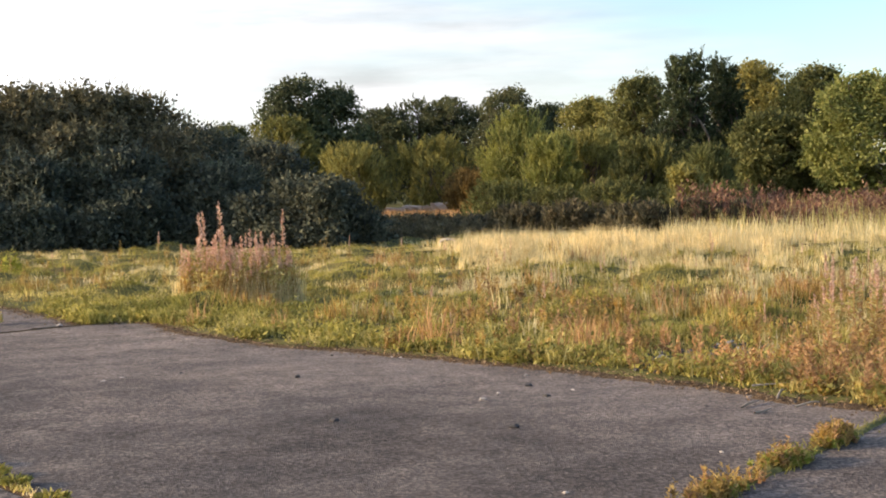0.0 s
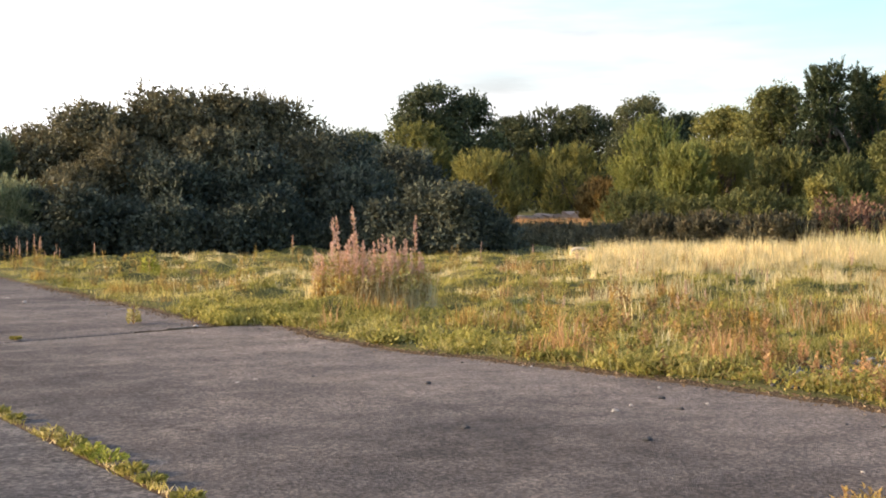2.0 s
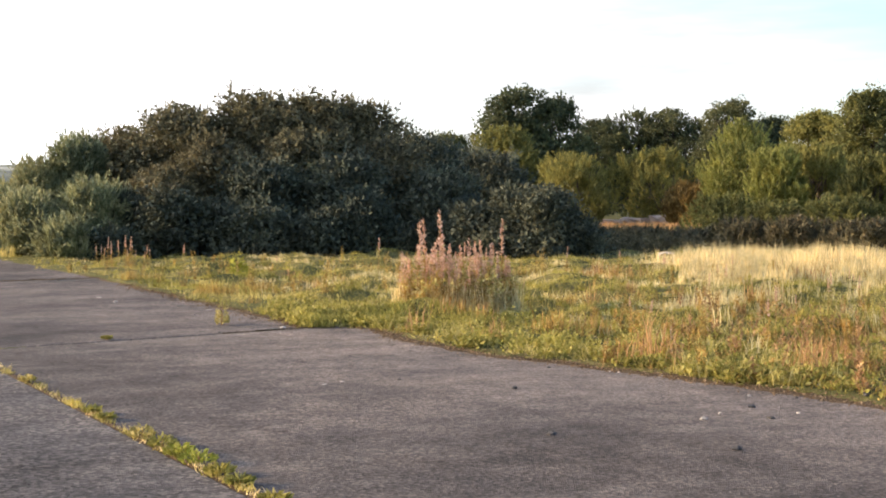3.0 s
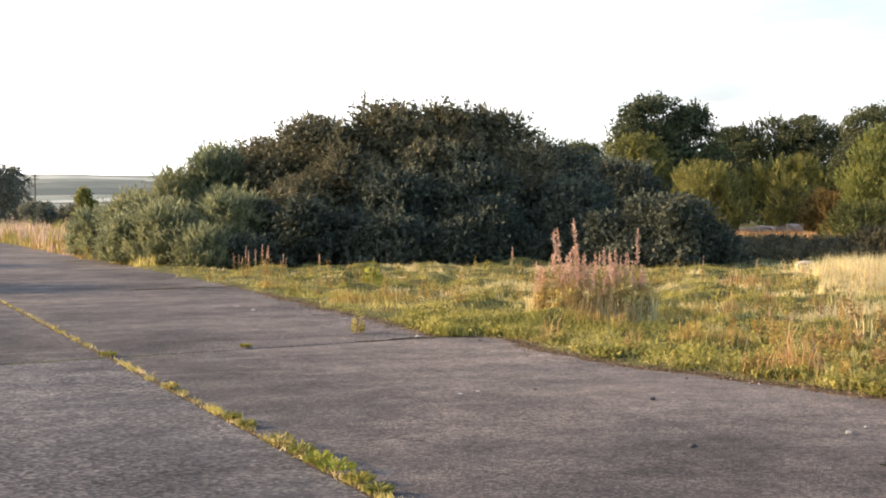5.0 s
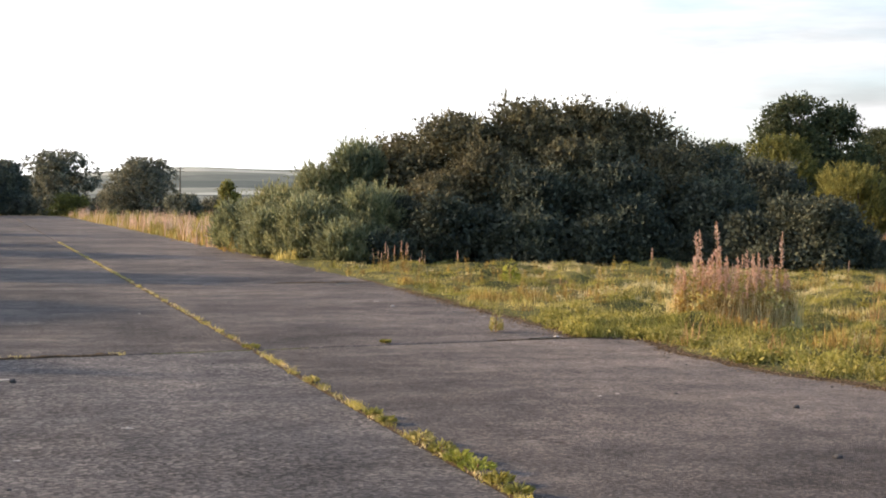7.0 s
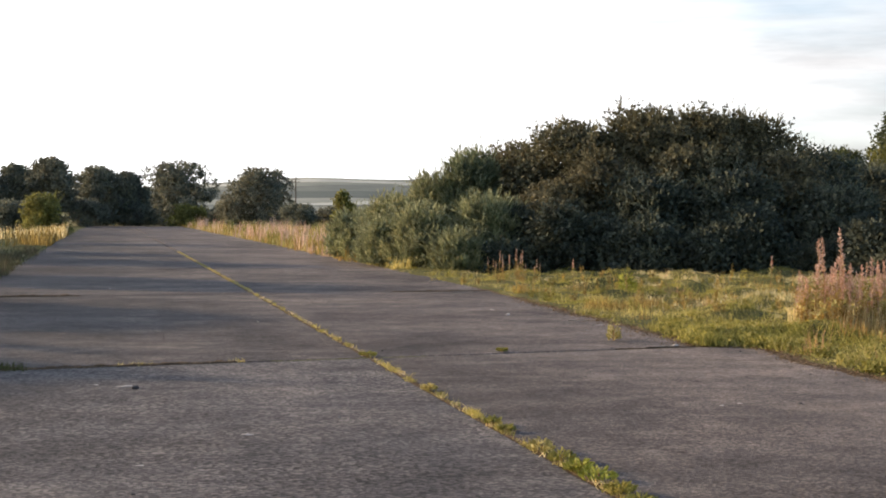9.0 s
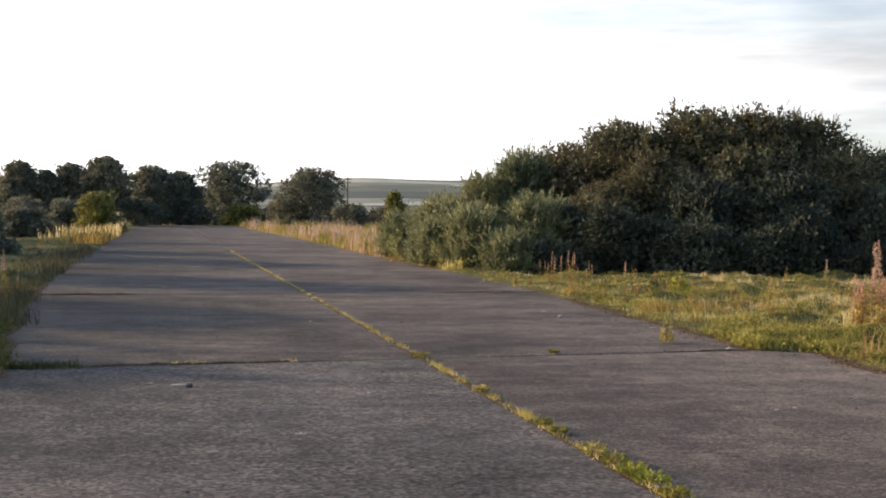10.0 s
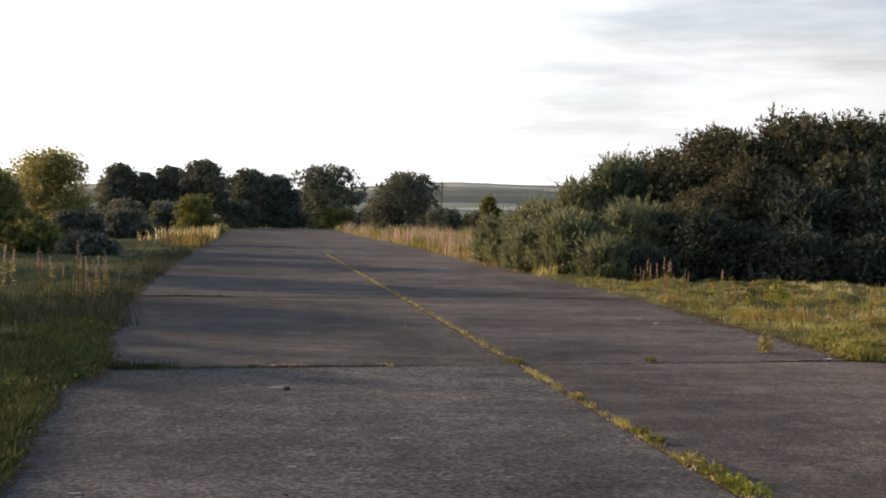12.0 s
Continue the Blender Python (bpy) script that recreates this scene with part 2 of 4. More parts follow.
M_BRAMBLE = leafy("bramble_leaf", (0.065, 0.06, 0.034), (0.11, 0.098, 0.055), (0.18, 0.145, 0.09), 0.22, patch=0.3)
M_PALE = stone("pale_stone", (0.38, 0.33, 0.28), (0.60, 0.53, 0.46))
M_GREY = stone("grey_stone", (0.16, 0.15, 0.14), (0.30, 0.28, 0.26))
M_YELLOW = leafy("yellow_grass", (0.33, 0.285, 0.09), (0.52, 0.44, 0.16), (0.68, 0.58, 0.28), 0.5, patch=0.6)
M_PINKFAR = leafy("reddish_willowherb", (0.12, 0.06, 0.045), (0.20, 0.10, 0.07), (0.30, 0.185, 0.12), 0.25, patch=0.3)
M_MOSS = leafy("moss", (0.10, 0.10, 0.03), (0.15, 0.14, 0.045), (0.2, 0.18, 0.06), 0.0, 0.95, patch=3.0)
M_DARKSTONE = stone("dark_stone", (0.05, 0.047, 0.045), (0.11, 0.10, 0.095))
M_DEADLEAF = leafy("dead_leaf", (0.10, 0.065, 0.04), (0.19, 0.125, 0.075), (0.32, 0.23, 0.15), 0.15, patch=1.5)
M_WOOD = bark("bleached_wood", (0.22, 0.18, 0.13), (0.45, 0.38, 0.30))
M_POLE = bark("weathered_pole", (0.10, 0.08, 0.06), (0.18, 0.15, 0.12))

# ---- mesh helpers ----
rng = np.random.default_rng(7)


def polar(az, dist):
    """A place on the ground, az degrees to the right of +y."""
    return dist * math.sin(radians(az)), dist * math.cos(radians(az))


def mesh_of(name, verts, faces, mat, smooth=False):
    """A mesh from arrays; faces is one array, all with as many corners."""
    me = bpy.data.meshes.new(name)
    verts, faces = np.asarray(verts, np.float32), np.asarray(faces, np.int32)
    n, k = faces.shape
    me.vertices.add(len(verts))
    me.vertices.foreach_set("co", verts.ravel())
    me.loops.add(n * k)
    me.loops.foreach_set("vertex_index", faces.ravel())
    me.polygons.add(n)
    me.polygons.foreach_set("loop_start", np.arange(0, n * k, k, dtype=np.int32))
    me.polygons.foreach_set("use_smooth", np.full(n, smooth))
    me.update(calc_edges=True)
    me.materials.append(mat)
    return me


def part(name, me, parent, label=""):
    ob = new(name, me)
    ob.parent = parent
    if label:
        tagged(ob, label)
    return ob


def unit(v):
    return v / np.maximum(np.linalg.norm(v, axis=-1, keepdims=True), 1e-9)


def random_dirs(n):
    return unit(rng.normal(size=(n, 3)))


def leaf_arrays(at, way, length, width, flat=False):
    """Lens-shaped leaves, each folded a little along its rib, as quads; flat: small pointed ones, as triangles."""
    n = len(at)
    side = unit(np.cross(way, random_dirs(n)))
    up = np.cross(side, way)
    length, width = np.broadcast_to(length, n)[:, None], np.broadcast_to(width, n)[:, None]
    if flat:
        v = np.stack([at - side * width / 2, at + side * width / 2, at + way * length], 1)
        return v.reshape(-1, 3), np.arange(n * 3).reshape(n, 3)
    v = np.stack([at, at + way * length * 0.45 + side * width / 2 + up * width * 0.15,
                  at + way * length, at + way * length * 0.45 - side * width / 2 + up * width * 0.15], 1)
    return v.reshape(-1, 3), np.arange(n * 4).reshape(n, 4)


def blade_arrays(at, height, width, lean, short=False):
    """Blades of grass: a bent strip that ends in a point, as triangles; short: one triangle each."""
    n = len(at)
    a = rng.uniform(0, 2 * np.pi, n)
    side = np.stack([np.cos(a), np.sin(a), np.zeros(n)], -1)
    b = rng.uniform(0, 2 * np.pi, n)
    off = np.stack([np.cos(b), np.sin(b), np.zeros(n)], -1) * (rng.uniform(0.1, 1.0, n) * lean * height)[:, None]
    up = np.stack([np.zeros(n), np.zeros(n), height], -1)
    w = np.broadcast_to(width, n)[:, None] / 2
    if short:
        v = np.stack([at - side * w, at + side * w, at + up + off], 1)
        return v.reshape(-1, 3), np.arange(n * 3).reshape(n, 3)
    v = np.stack([at - side * w, at + side * w, at + up * 0.55 + off * 0.35 + side * w * 0.8,
                  at + up * 0.55 + off * 0.35 - side * w * 0.8, at + up + off], 1)
    i = np.arange(n)[:, None] * 5
    f = np.concatenate([i + [0, 1, 2], i + [0, 2, 3], i + [3, 2, 4]], 1).reshape(-1, 3)
    return v.reshape(-1, 3), f


def tube_arrays(path, radii, sides=7):
    path, n = np.asarray(path, float), len(path)
    t = unit(np.gradient(path, axis=0))
    s = unit(np.cross(t, np.tile([0.31, 0.87, 0.2], (n, 1))))
    u = np.cross(t, s)
    a = np.linspace(0, 2 * np.pi, sides, endpoint=False)
    ring = s[:, None] * np.cos(a)[None, :, None] + u[:, None] * np.sin(a)[None, :, None]
    v = (path[:, None] + ring * np.asarray(radii, float)[:, None, None]).reshape(-1, 3)
    f = [[r * sides + k, r * sides + (k + 1) % sides, (r + 1) * sides + (k + 1) % sides, (r + 1) * sides + k]
         for r in range(n - 1) for k in range(sides)]
    return v, np.array(f)


def joined(pieces):
    vs, fs, base = [], [], 0
    for v, f in pieces:
        vs.append(v)
        fs.append(f + base)
        base += len(v)
    return np.concatenate(vs), np.concatenate(fs)


def limb_path(a, b, bend, n=6):
    a, b = np.asarray(a, float), np.asarray(b, float)
    s = np.linspace(0, 1, n)[:, None]
    wob = rng.normal(size=3) * bend
    return a + (b - a) * s + np.sin(s * np.pi) * wob


def wood_meshes(name, height, spread, lobes, stems, mat, thick):
    """One or several tapered stems, each with limbs that reach into the lobes of the crown."""
    made = []
    for k in range(stems):
        a = rng.uniform(0, 6.28)
        foot = np.array([math.cos(a), math.sin(a), 0]) * (0 if stems == 1 else spread * 0.25 * rng.uniform(0.3, 1))
        top = foot * 1.6 + [rng.normal() * 0.05 * height, rng.normal() * 0.05 * height, height * 0.72]
        foot[2] = -0.1
        path = limb_path(foot, top, height * 0.03, 8)
        pieces = [tube_arrays(path, thick * np.linspace(1, 0.35, 8) * (1 if stems == 1 else 0.6))]
        for c, r in lobes[k::stems]:
            s = path[rng.integers(2, 7)]
            pieces.append(tube_arrays(limb_path(s, np.asarray(c) + rng.normal(size=3) * 0.15 * np.asarray(r), 0.06 * height),
                                      thick * np.linspace(0.42, 0.1, 6), 5))
        made.append(mesh_of(name, *joined(pieces), mat, True))
    return made


def lobe_points(lobes, n, shell=0.36):
    """Points in a group of ellipsoids, most of them near the outside, and their outward ways."""
    c = np.array([l[0] for l in lobes], float)
    r = np.array([l[1] for l in lobes], float)
    weight = np.prod(r, axis=1) ** (2 / 3)
    weight[-1] *= 0.35
    k = rng.choice(len(lobes), n, p=weight / weight.sum())
    d = random_dirs(n)
    s = 1 - shell * rng.random(n) ** 1.6
    bump = 1 + 0.20 * np.sin(d[:, 0] * 5 + k) * np.sin(d[:, 1] * 6 + k * 2) + 0.05 * rng.normal(size=n)
    return c[k] + d * r[k] * (s * bump)[:, None], d


def crown_leaves(lobes, clumps, per, leaf, clump, mat, name="crown", style="round", floor=0.05):
    """A crown of many small leaves, gathered on twigs. style: round, shoots, wisps or needles."""
    p, d = lobe_points(lobes, clumps)
    up = np.array([0, 0, 1.0])
    if style == "round":
        way = unit(d + random_dirs(clumps) * 0.7)
        ball = random_dirs(clumps * per) * (rng.random(clumps * per) ** 0.4)[:, None]
        big = np.repeat(rng.uniform(0.7, 1.6, clumps), per)[:, None]
        at = np.repeat(p, per, 0) + ball * big * clump * [1.1, 1.1, 0.75]
        ways = unit(np.repeat(way, per, 0) + random_dirs(clumps * per) * 1.2)
    else:
        rise = {"shoots": 1.0, "wisps": 1.3, "needles": 0.6}[style]
        way = unit(d * 0.8 + up * rise + random_dirs(clumps) * 0.45)
        run = rng.uniform(0.5, 1.25, clumps)[:, None] * clump
        s = np.tile(np.linspace(0.0, 1.0, per), clumps)[:, None]
        at = np.repeat(p, per, 0) + np.repeat(way * run, per, 0) * (s - 0.25) + rng.normal(size=(clumps * per, 3)) * clump * 0.05
        open_ = {"shoots": 0.9, "wisps": 0.45, "needles": 1.0}[style]
        ways = unit(np.repeat(way, per, 0) * (0.8 + 0.4 * s) + random_dirs(clumps * per) * open_)
    keep = at[:, 2] > floor
    at, ways = at[keep], ways[keep]
    size = leaf * rng.uniform(0.65, 1.3, len(at))
    slim = {"round": 0.75, "shoots": 0.42, "wisps": 0.32, "needles": 0.34}[style]
    v, f = leaf_arrays(at, ways, size, size * slim, True)
    return mesh_of(name, v, f, mat)


def crown_lobes(height, radius, bottom, count, shape="round"):
    """Ellipsoids that make up a crown between bottom and height."""
    lobes = []
    if shape == "cone":
        # whorls of flat boughs round a leader
        for k in range(count * 2):
            h = 0.04 + 0.9 * (k + 0.5) / (count * 2)
            a, reach = k * 2.4 + rng.uniform(-0.4, 0.4), radius * (1.1 - 0.85 * h) * rng.uniform(0.35, 0.8)
            size = radius * (0.42 - 0.22 * h) * rng.uniform(0.8, 1.2)
            lobes.append(((math.cos(a) * reach, math.sin(a) * reach, bottom + (height - bottom) * h), (size, size, size * 0.45)))
        for k in range(3):
            lobes.append(((rng.normal() * radius * 0.18, rng.normal() * radius * 0.18, height * (0.9 - 0.06 * k)), (radius * 0.09, radius * 0.09, height * 0.09)))
        return lobes
    for k in range(count):
        h = (k + 0.5) / count
        if shape == "round":
            wide = math.sqrt(max(0.05, 1 - (2 * h - 0.95) ** 2 * 0.9))
        elif shape == "broad":
            wide = math.sqrt(max(0.12, 1 - 0.85 * h * h))
        else:
            wide = 1.0 - 0.45 * h
        a = k * 2.4 + rng.uniform(-0.7, 0.7)
        size = radius * rng.uniform(0.20, 0.42) * (0.55 + 0.45 * wide)
        reach = max(0.0, radius * wide * rng.uniform(0.85, 1.12) - size)
        z = bottom + (height - bottom) * (h + rng.uniform(-0.05, 0.05))
        rz = min(size * rng.uniform(0.7, 1.0), (height - bottom) * 0.3)
        z = min(max(z, bottom + rz * 0.6), height - rz)
        lobes.append(((math.cos(a) * reach, math.sin(a) * reach, z), (size, size, rz)))
    a, rz = rng.uniform(0, 6.28), (height - bottom) * 0.16
    lobes.append(((math.cos(a) * radius * 0.2, math.sin(a) * radius * 0.2, height - rz), (radius * 0.38, radius * 0.38, rz)))
    core = (height - bottom) / 2
    lobes.append(((0, 0, bottom + core * 0.9), (radius * 0.55, radius * 0.55, core * 0.8)))
    return lobes


def woody(name, az, dist, height, half, mat, label, category, bottom=0.12, lobes=9, clumps=1100, per=12, leaf=0.2,
          clump=0.3, style="round", shape="round", stems=1, group="", thick=None, tips=None):
    """A tree or shrub: trunk or stems, and a crown; half is its half width in degrees as seen from the walk."""
    x, y = polar(az, dist)
    radius = dist * math.tan(radians(half))
    thing = tagged(new(name), label, category, group)
    thing.location, thing.rotation_euler = (x, y, ground_z(x, y)), (0, 0, rng.uniform(0, 6.28))
    ls = crown_lobes(height, radius, height * bottom, lobes, shape)
    trunk = "trunk" if stems == 1 else "stem"
    for me in wood_meshes(trunk, height, radius, ls, stems, M_BARK, thick or 0.022 * height + 0.03):
        part(trunk, me, thing)
    crown = part("crown", crown_leaves(ls, clumps, per, leaf, clump, mat, style=style), thing)
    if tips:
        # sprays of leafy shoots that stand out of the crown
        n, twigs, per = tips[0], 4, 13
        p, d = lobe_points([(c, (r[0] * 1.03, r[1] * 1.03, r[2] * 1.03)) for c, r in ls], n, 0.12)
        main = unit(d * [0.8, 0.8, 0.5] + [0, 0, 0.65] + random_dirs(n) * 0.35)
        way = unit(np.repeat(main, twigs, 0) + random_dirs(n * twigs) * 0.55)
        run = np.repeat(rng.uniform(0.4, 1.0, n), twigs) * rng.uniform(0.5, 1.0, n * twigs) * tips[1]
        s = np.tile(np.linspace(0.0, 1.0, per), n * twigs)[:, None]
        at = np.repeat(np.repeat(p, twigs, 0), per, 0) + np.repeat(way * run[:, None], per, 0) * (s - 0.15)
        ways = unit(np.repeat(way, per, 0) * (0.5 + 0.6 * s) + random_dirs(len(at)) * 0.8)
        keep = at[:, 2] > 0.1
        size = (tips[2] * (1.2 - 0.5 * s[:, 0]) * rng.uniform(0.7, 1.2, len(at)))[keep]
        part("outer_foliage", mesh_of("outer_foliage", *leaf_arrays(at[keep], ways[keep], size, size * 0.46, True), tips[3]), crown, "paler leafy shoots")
    return thing


# ---- ground ----
EDGE_Y = [-30, 0, 6, 8, 9.5, 11, 12.5, 14.5, 15.8, 16.3, 17.2, 20, 22, 26, 30, 45, 80, 130, 160]
EDGE_R = [8.2, 8.2, 8.2, 8.2, 8.05, 7.75, 7.4, 7.4, 7.65, 6.95, 7.1, 7.2, 7.3, 7.55, 7.7, 7.8, 7.85, 7.7, 7.7]
EDGE_YL = [-30, 0, 8.8, 10.8, 13.1, 14.7, 18.2, 24, 28, 40, 73, 101, 150]
EDGE_L = [-1.6, -1.6, -1.53, -1.63, -1.75, -1.5, -1.85, -2.1, -2.26, -2.32, -2.2, -1.9, -1.3]
END_Y = 146.0


def wobble(x, y, scale, seed=0.0):
    return noise.noise((x / scale, y / scale, seed))


def edge_right(y):
    return float(np.interp(y, EDGE_Y, EDGE_R)) + 0.10 * wobble(3, y, 0.7) + 0.05 * wobble(9, y, 0.2)


def edge_left(y):
    return float(np.interp(y, EDGE_YL, EDGE_L)) + 0.12 * wobble(31, y, 0.8) + 0.05 * wobble(39, y, 0.25)


def hummock(x, y):
    """Small grassy humps with hollows between them."""
    if abs(x) > 45 or abs(y) > 60:
        return 0.0
    return 0.24 * max(0.0, wobble(x, y, 0.85, 7) + 0.10) + 0.04 * wobble(x, y, 0.35, 8)


def ground_z(x, y):
    """Height of the soil."""
    if -30 < y < END_Y and edge_left(y) < x < edge_right(y):
        out = -min(x - edge_left(y), edge_right(y) - x)
    else:
        out = max(edge_left(y) - x, x - edge_right(y), y - END_Y)
        out = max(out, 0)
    s = min(max((out + 0.10) / 0.22, 0), 1)
    z = -0.12 + 0.145 * s * s * (3 - 2 * s)
    if out > 0:
        far = min(out / 2.0, 1)
        z += far * (-0.06 + 0.09 * wobble(x, y, 2.6, 3) + 0.08 * wobble(x, y, 6, 5) + hummock(x, y) * (1 if x > 0 else 0.5))
        if x > 7.2:
            d = math.hypot((x - 21) / 7.5, (y - 22.5) / 5.0)
            z += 0.12 * math.exp(-d * d * 1.3)
            z += 0.20 * math.exp(-(((x - 8.2) / 0.9) ** 2 + ((y - 16.9) / 0.4) ** 2))
            z += 0.10 * math.exp(-(((x - 9.8) / 1.2) ** 2 + ((y - 14.0) / 3.0) ** 2))
        if out < 1.6 and y < END_Y:
            # the soil covers the hidden rim of the bays
            z = max(z, 0.025 - 0.02 * max(0.0, 0.1 - out) / 0.1)
    return z


def axis_steps(lo, a, b, hi, fine):
    """Coordinates with fine steps from a to b that widen towards lo and hi."""
    mid = list(np.arange(a, b, fine))
    for end, sign, start in ((hi, 1, mid[-1]), (lo, -1, mid[0])):
        out, step, v = [], fine, start
        while abs(v) < abs(end):
            step *= 1.13
            v += sign * step
            out.append(v)
        mid = mid + out if sign == 1 else out[::-1] + mid
    return np.array(mid)


gx, gy = axis_steps(-3500, -3.2, 18.0, 3500, 0.15), axis_steps(-3500, 4.0, 34.0, 3500, 0.2)
gv = np.array([(x, y, ground_z(x, y)) for y in gy for x in gx])
nx = len(gx)
gi = np.arange(len(gy) - 1)[:, None] * nx + np.arange(nx - 1)[None]
gf = np.stack([gi, gi + 1, gi + nx + 1, gi + nx], -1).reshape(-1, 4)
tagged(new("ground", mesh_of("ground", gv, gf, M_SOIL, True)), "mossy brown soil under rough grass", "ground", kind="structure")


def hill_mesh():
    """A long low ridge far beyond the runway, with a fold of fields below its top."""
    xs, ys = np.linspace(-900, 2600, 160), np.linspace(0, 1, 26)
    v = []
    for s in ys:
        for x in xs:
            s0 = min(max((x - 60) / 260, 0), 1)
            top = 39 + 16 * s0 * s0 * (3 - 2 * s0) - 0.006 * max(x - 330, 0) + 2 * wobble(x, 0, 300, 2)
            rise = top * (s * s * (3 - 2 * s)) + 1.5 * wobble(x, s * 900, 120, 4) * s
            v.append((x, 1350 + 900 * s, rise - 1))
    n = len(xs)
    i = np.arange(len(ys) - 1)[:, None] * n + np.arange(n - 1)[None]
    return np.array(v), np.stack([i, i + 1, i + n + 1, i + n], -1).reshape(-1, 4)


def field_material():
    n = Nodes("hazed_hill_fields")
    cell = n.add("ShaderNodeTexVoronoi", Vector=n.add("ShaderNodeMapping", Vector=n.co, Scale=(0.0030, 0.011, 0.0)).outputs[0], Scale=1.0)
    # field tones paled and greyed, so the colour carries the distance haze
    c = n.ramp(n.add("ShaderNodeSeparateColor", Color=cell.outputs["Color"]).outputs[0],
               [(0.1, (0.13, 0.14, 0.12)), (0.45, (0.26, 0.26, 0.21)), (0.9, (0.48, 0.46, 0.38))])
    c = n.mix(0.6, c, n.ramp(n.noise(0.02, 5, 0.6), [(0.35, (0.75, 0.78, 0.75)), (0.65, (1.2, 1.2, 1.15))]), "MULTIPLY")
    return n.surface(c, 0.95, spec=0.1)


tagged(new("hill", mesh_of("hill", *hill_mesh(), field_material(), True)), "long low hill of green and straw fields, coloured pale for haze", "hill", kind="structure")

# ---- trees and shrubs ----
# the large thicket beside the runway: az, dist, height, half width, leaf material
for az, dist, height, half, mat in (
        (16.2, 46.5, 3.5, 2.4, M_BUSHBROWN), (18.4, 45, 4.3, 2.6, M_BUSHBROWN), (20.9, 45, 4.75, 2.6, M_BUSHBROWN),
        (23.4, 45, 4.65, 2.6, M_BUSHBROWN), (25.3, 45.5, 4.45, 2.6, M_BUSHBROWN), (27.6, 49, 3.7, 2.4, M_BUSH), (29.8, 53, 3.2, 2.4, M_BUSH),
        (17.6, 42, 2.3, 1.9, M_BUSHBROWN), (19.6, 43, 3.3, 1.8, M_BUSHBROWN), (21.4, 41.5, 2.4, 1.7, M_BUSH), (22.9, 43, 3.4, 1.9, M_BUSHBROWN),
        (24.6, 42, 2.7, 1.8, M_BUSH), (26.3, 43.5, 3.1, 1.8, M_BUSHBROWN), (28.0, 42.5, 2.1, 1.8, M_BUSH)):
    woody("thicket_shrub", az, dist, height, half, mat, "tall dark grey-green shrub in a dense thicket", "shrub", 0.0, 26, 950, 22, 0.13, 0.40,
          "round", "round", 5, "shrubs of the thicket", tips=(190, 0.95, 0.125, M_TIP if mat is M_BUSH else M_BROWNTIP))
for k in range(15):
    woody("low_shrub", 15.4 + k * 1.0 + rng.uniform(-0.4, 0.4), rng.uniform(39.4, 41.6), rng.uniform(0.6, 1.7), rng.uniform(0.7, 1.7), M_BUSH,
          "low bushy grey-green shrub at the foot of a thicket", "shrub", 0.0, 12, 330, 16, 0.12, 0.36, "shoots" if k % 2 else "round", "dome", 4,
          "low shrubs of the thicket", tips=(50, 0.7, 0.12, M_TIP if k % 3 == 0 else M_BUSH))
for az, dist, height, half in ((9.9, 48, 1.25, 1.3), (11.3, 45, 1.7, 1.4), (12.9, 45, 2.6, 1.5), (14.4, 45, 3.3, 1.5), (12.6, 41.5, 1.45, 1.8), (15.0, 41, 1.8, 1.9),
                               (11.0, 42.5, 1.0, 1.2), (13.9, 40, 0.8, 1.3)):
    woody("willow_shrub", az, dist, height, half, M_WILLOW, "silvery green willow shrub beside the runway", "shrub", 0.0, 20, 1150, 17, 0.145, 0.55,
          "wisps", "dome", 5, "willow shrubs", tips=(90, 1.1, 0.13, M_WISP if height > 2 else M_WILLOW))
woody("round_shrub", 32.2, 39.5, 1.75, 2.6, M_BUSH, "low rounded dark shrub on the grass", "shrub", 0.0, 20, 1400, 18, 0.11, 0.36, "round", "dome", 5, tips=(80, 0.7, 0.11, M_TIP))

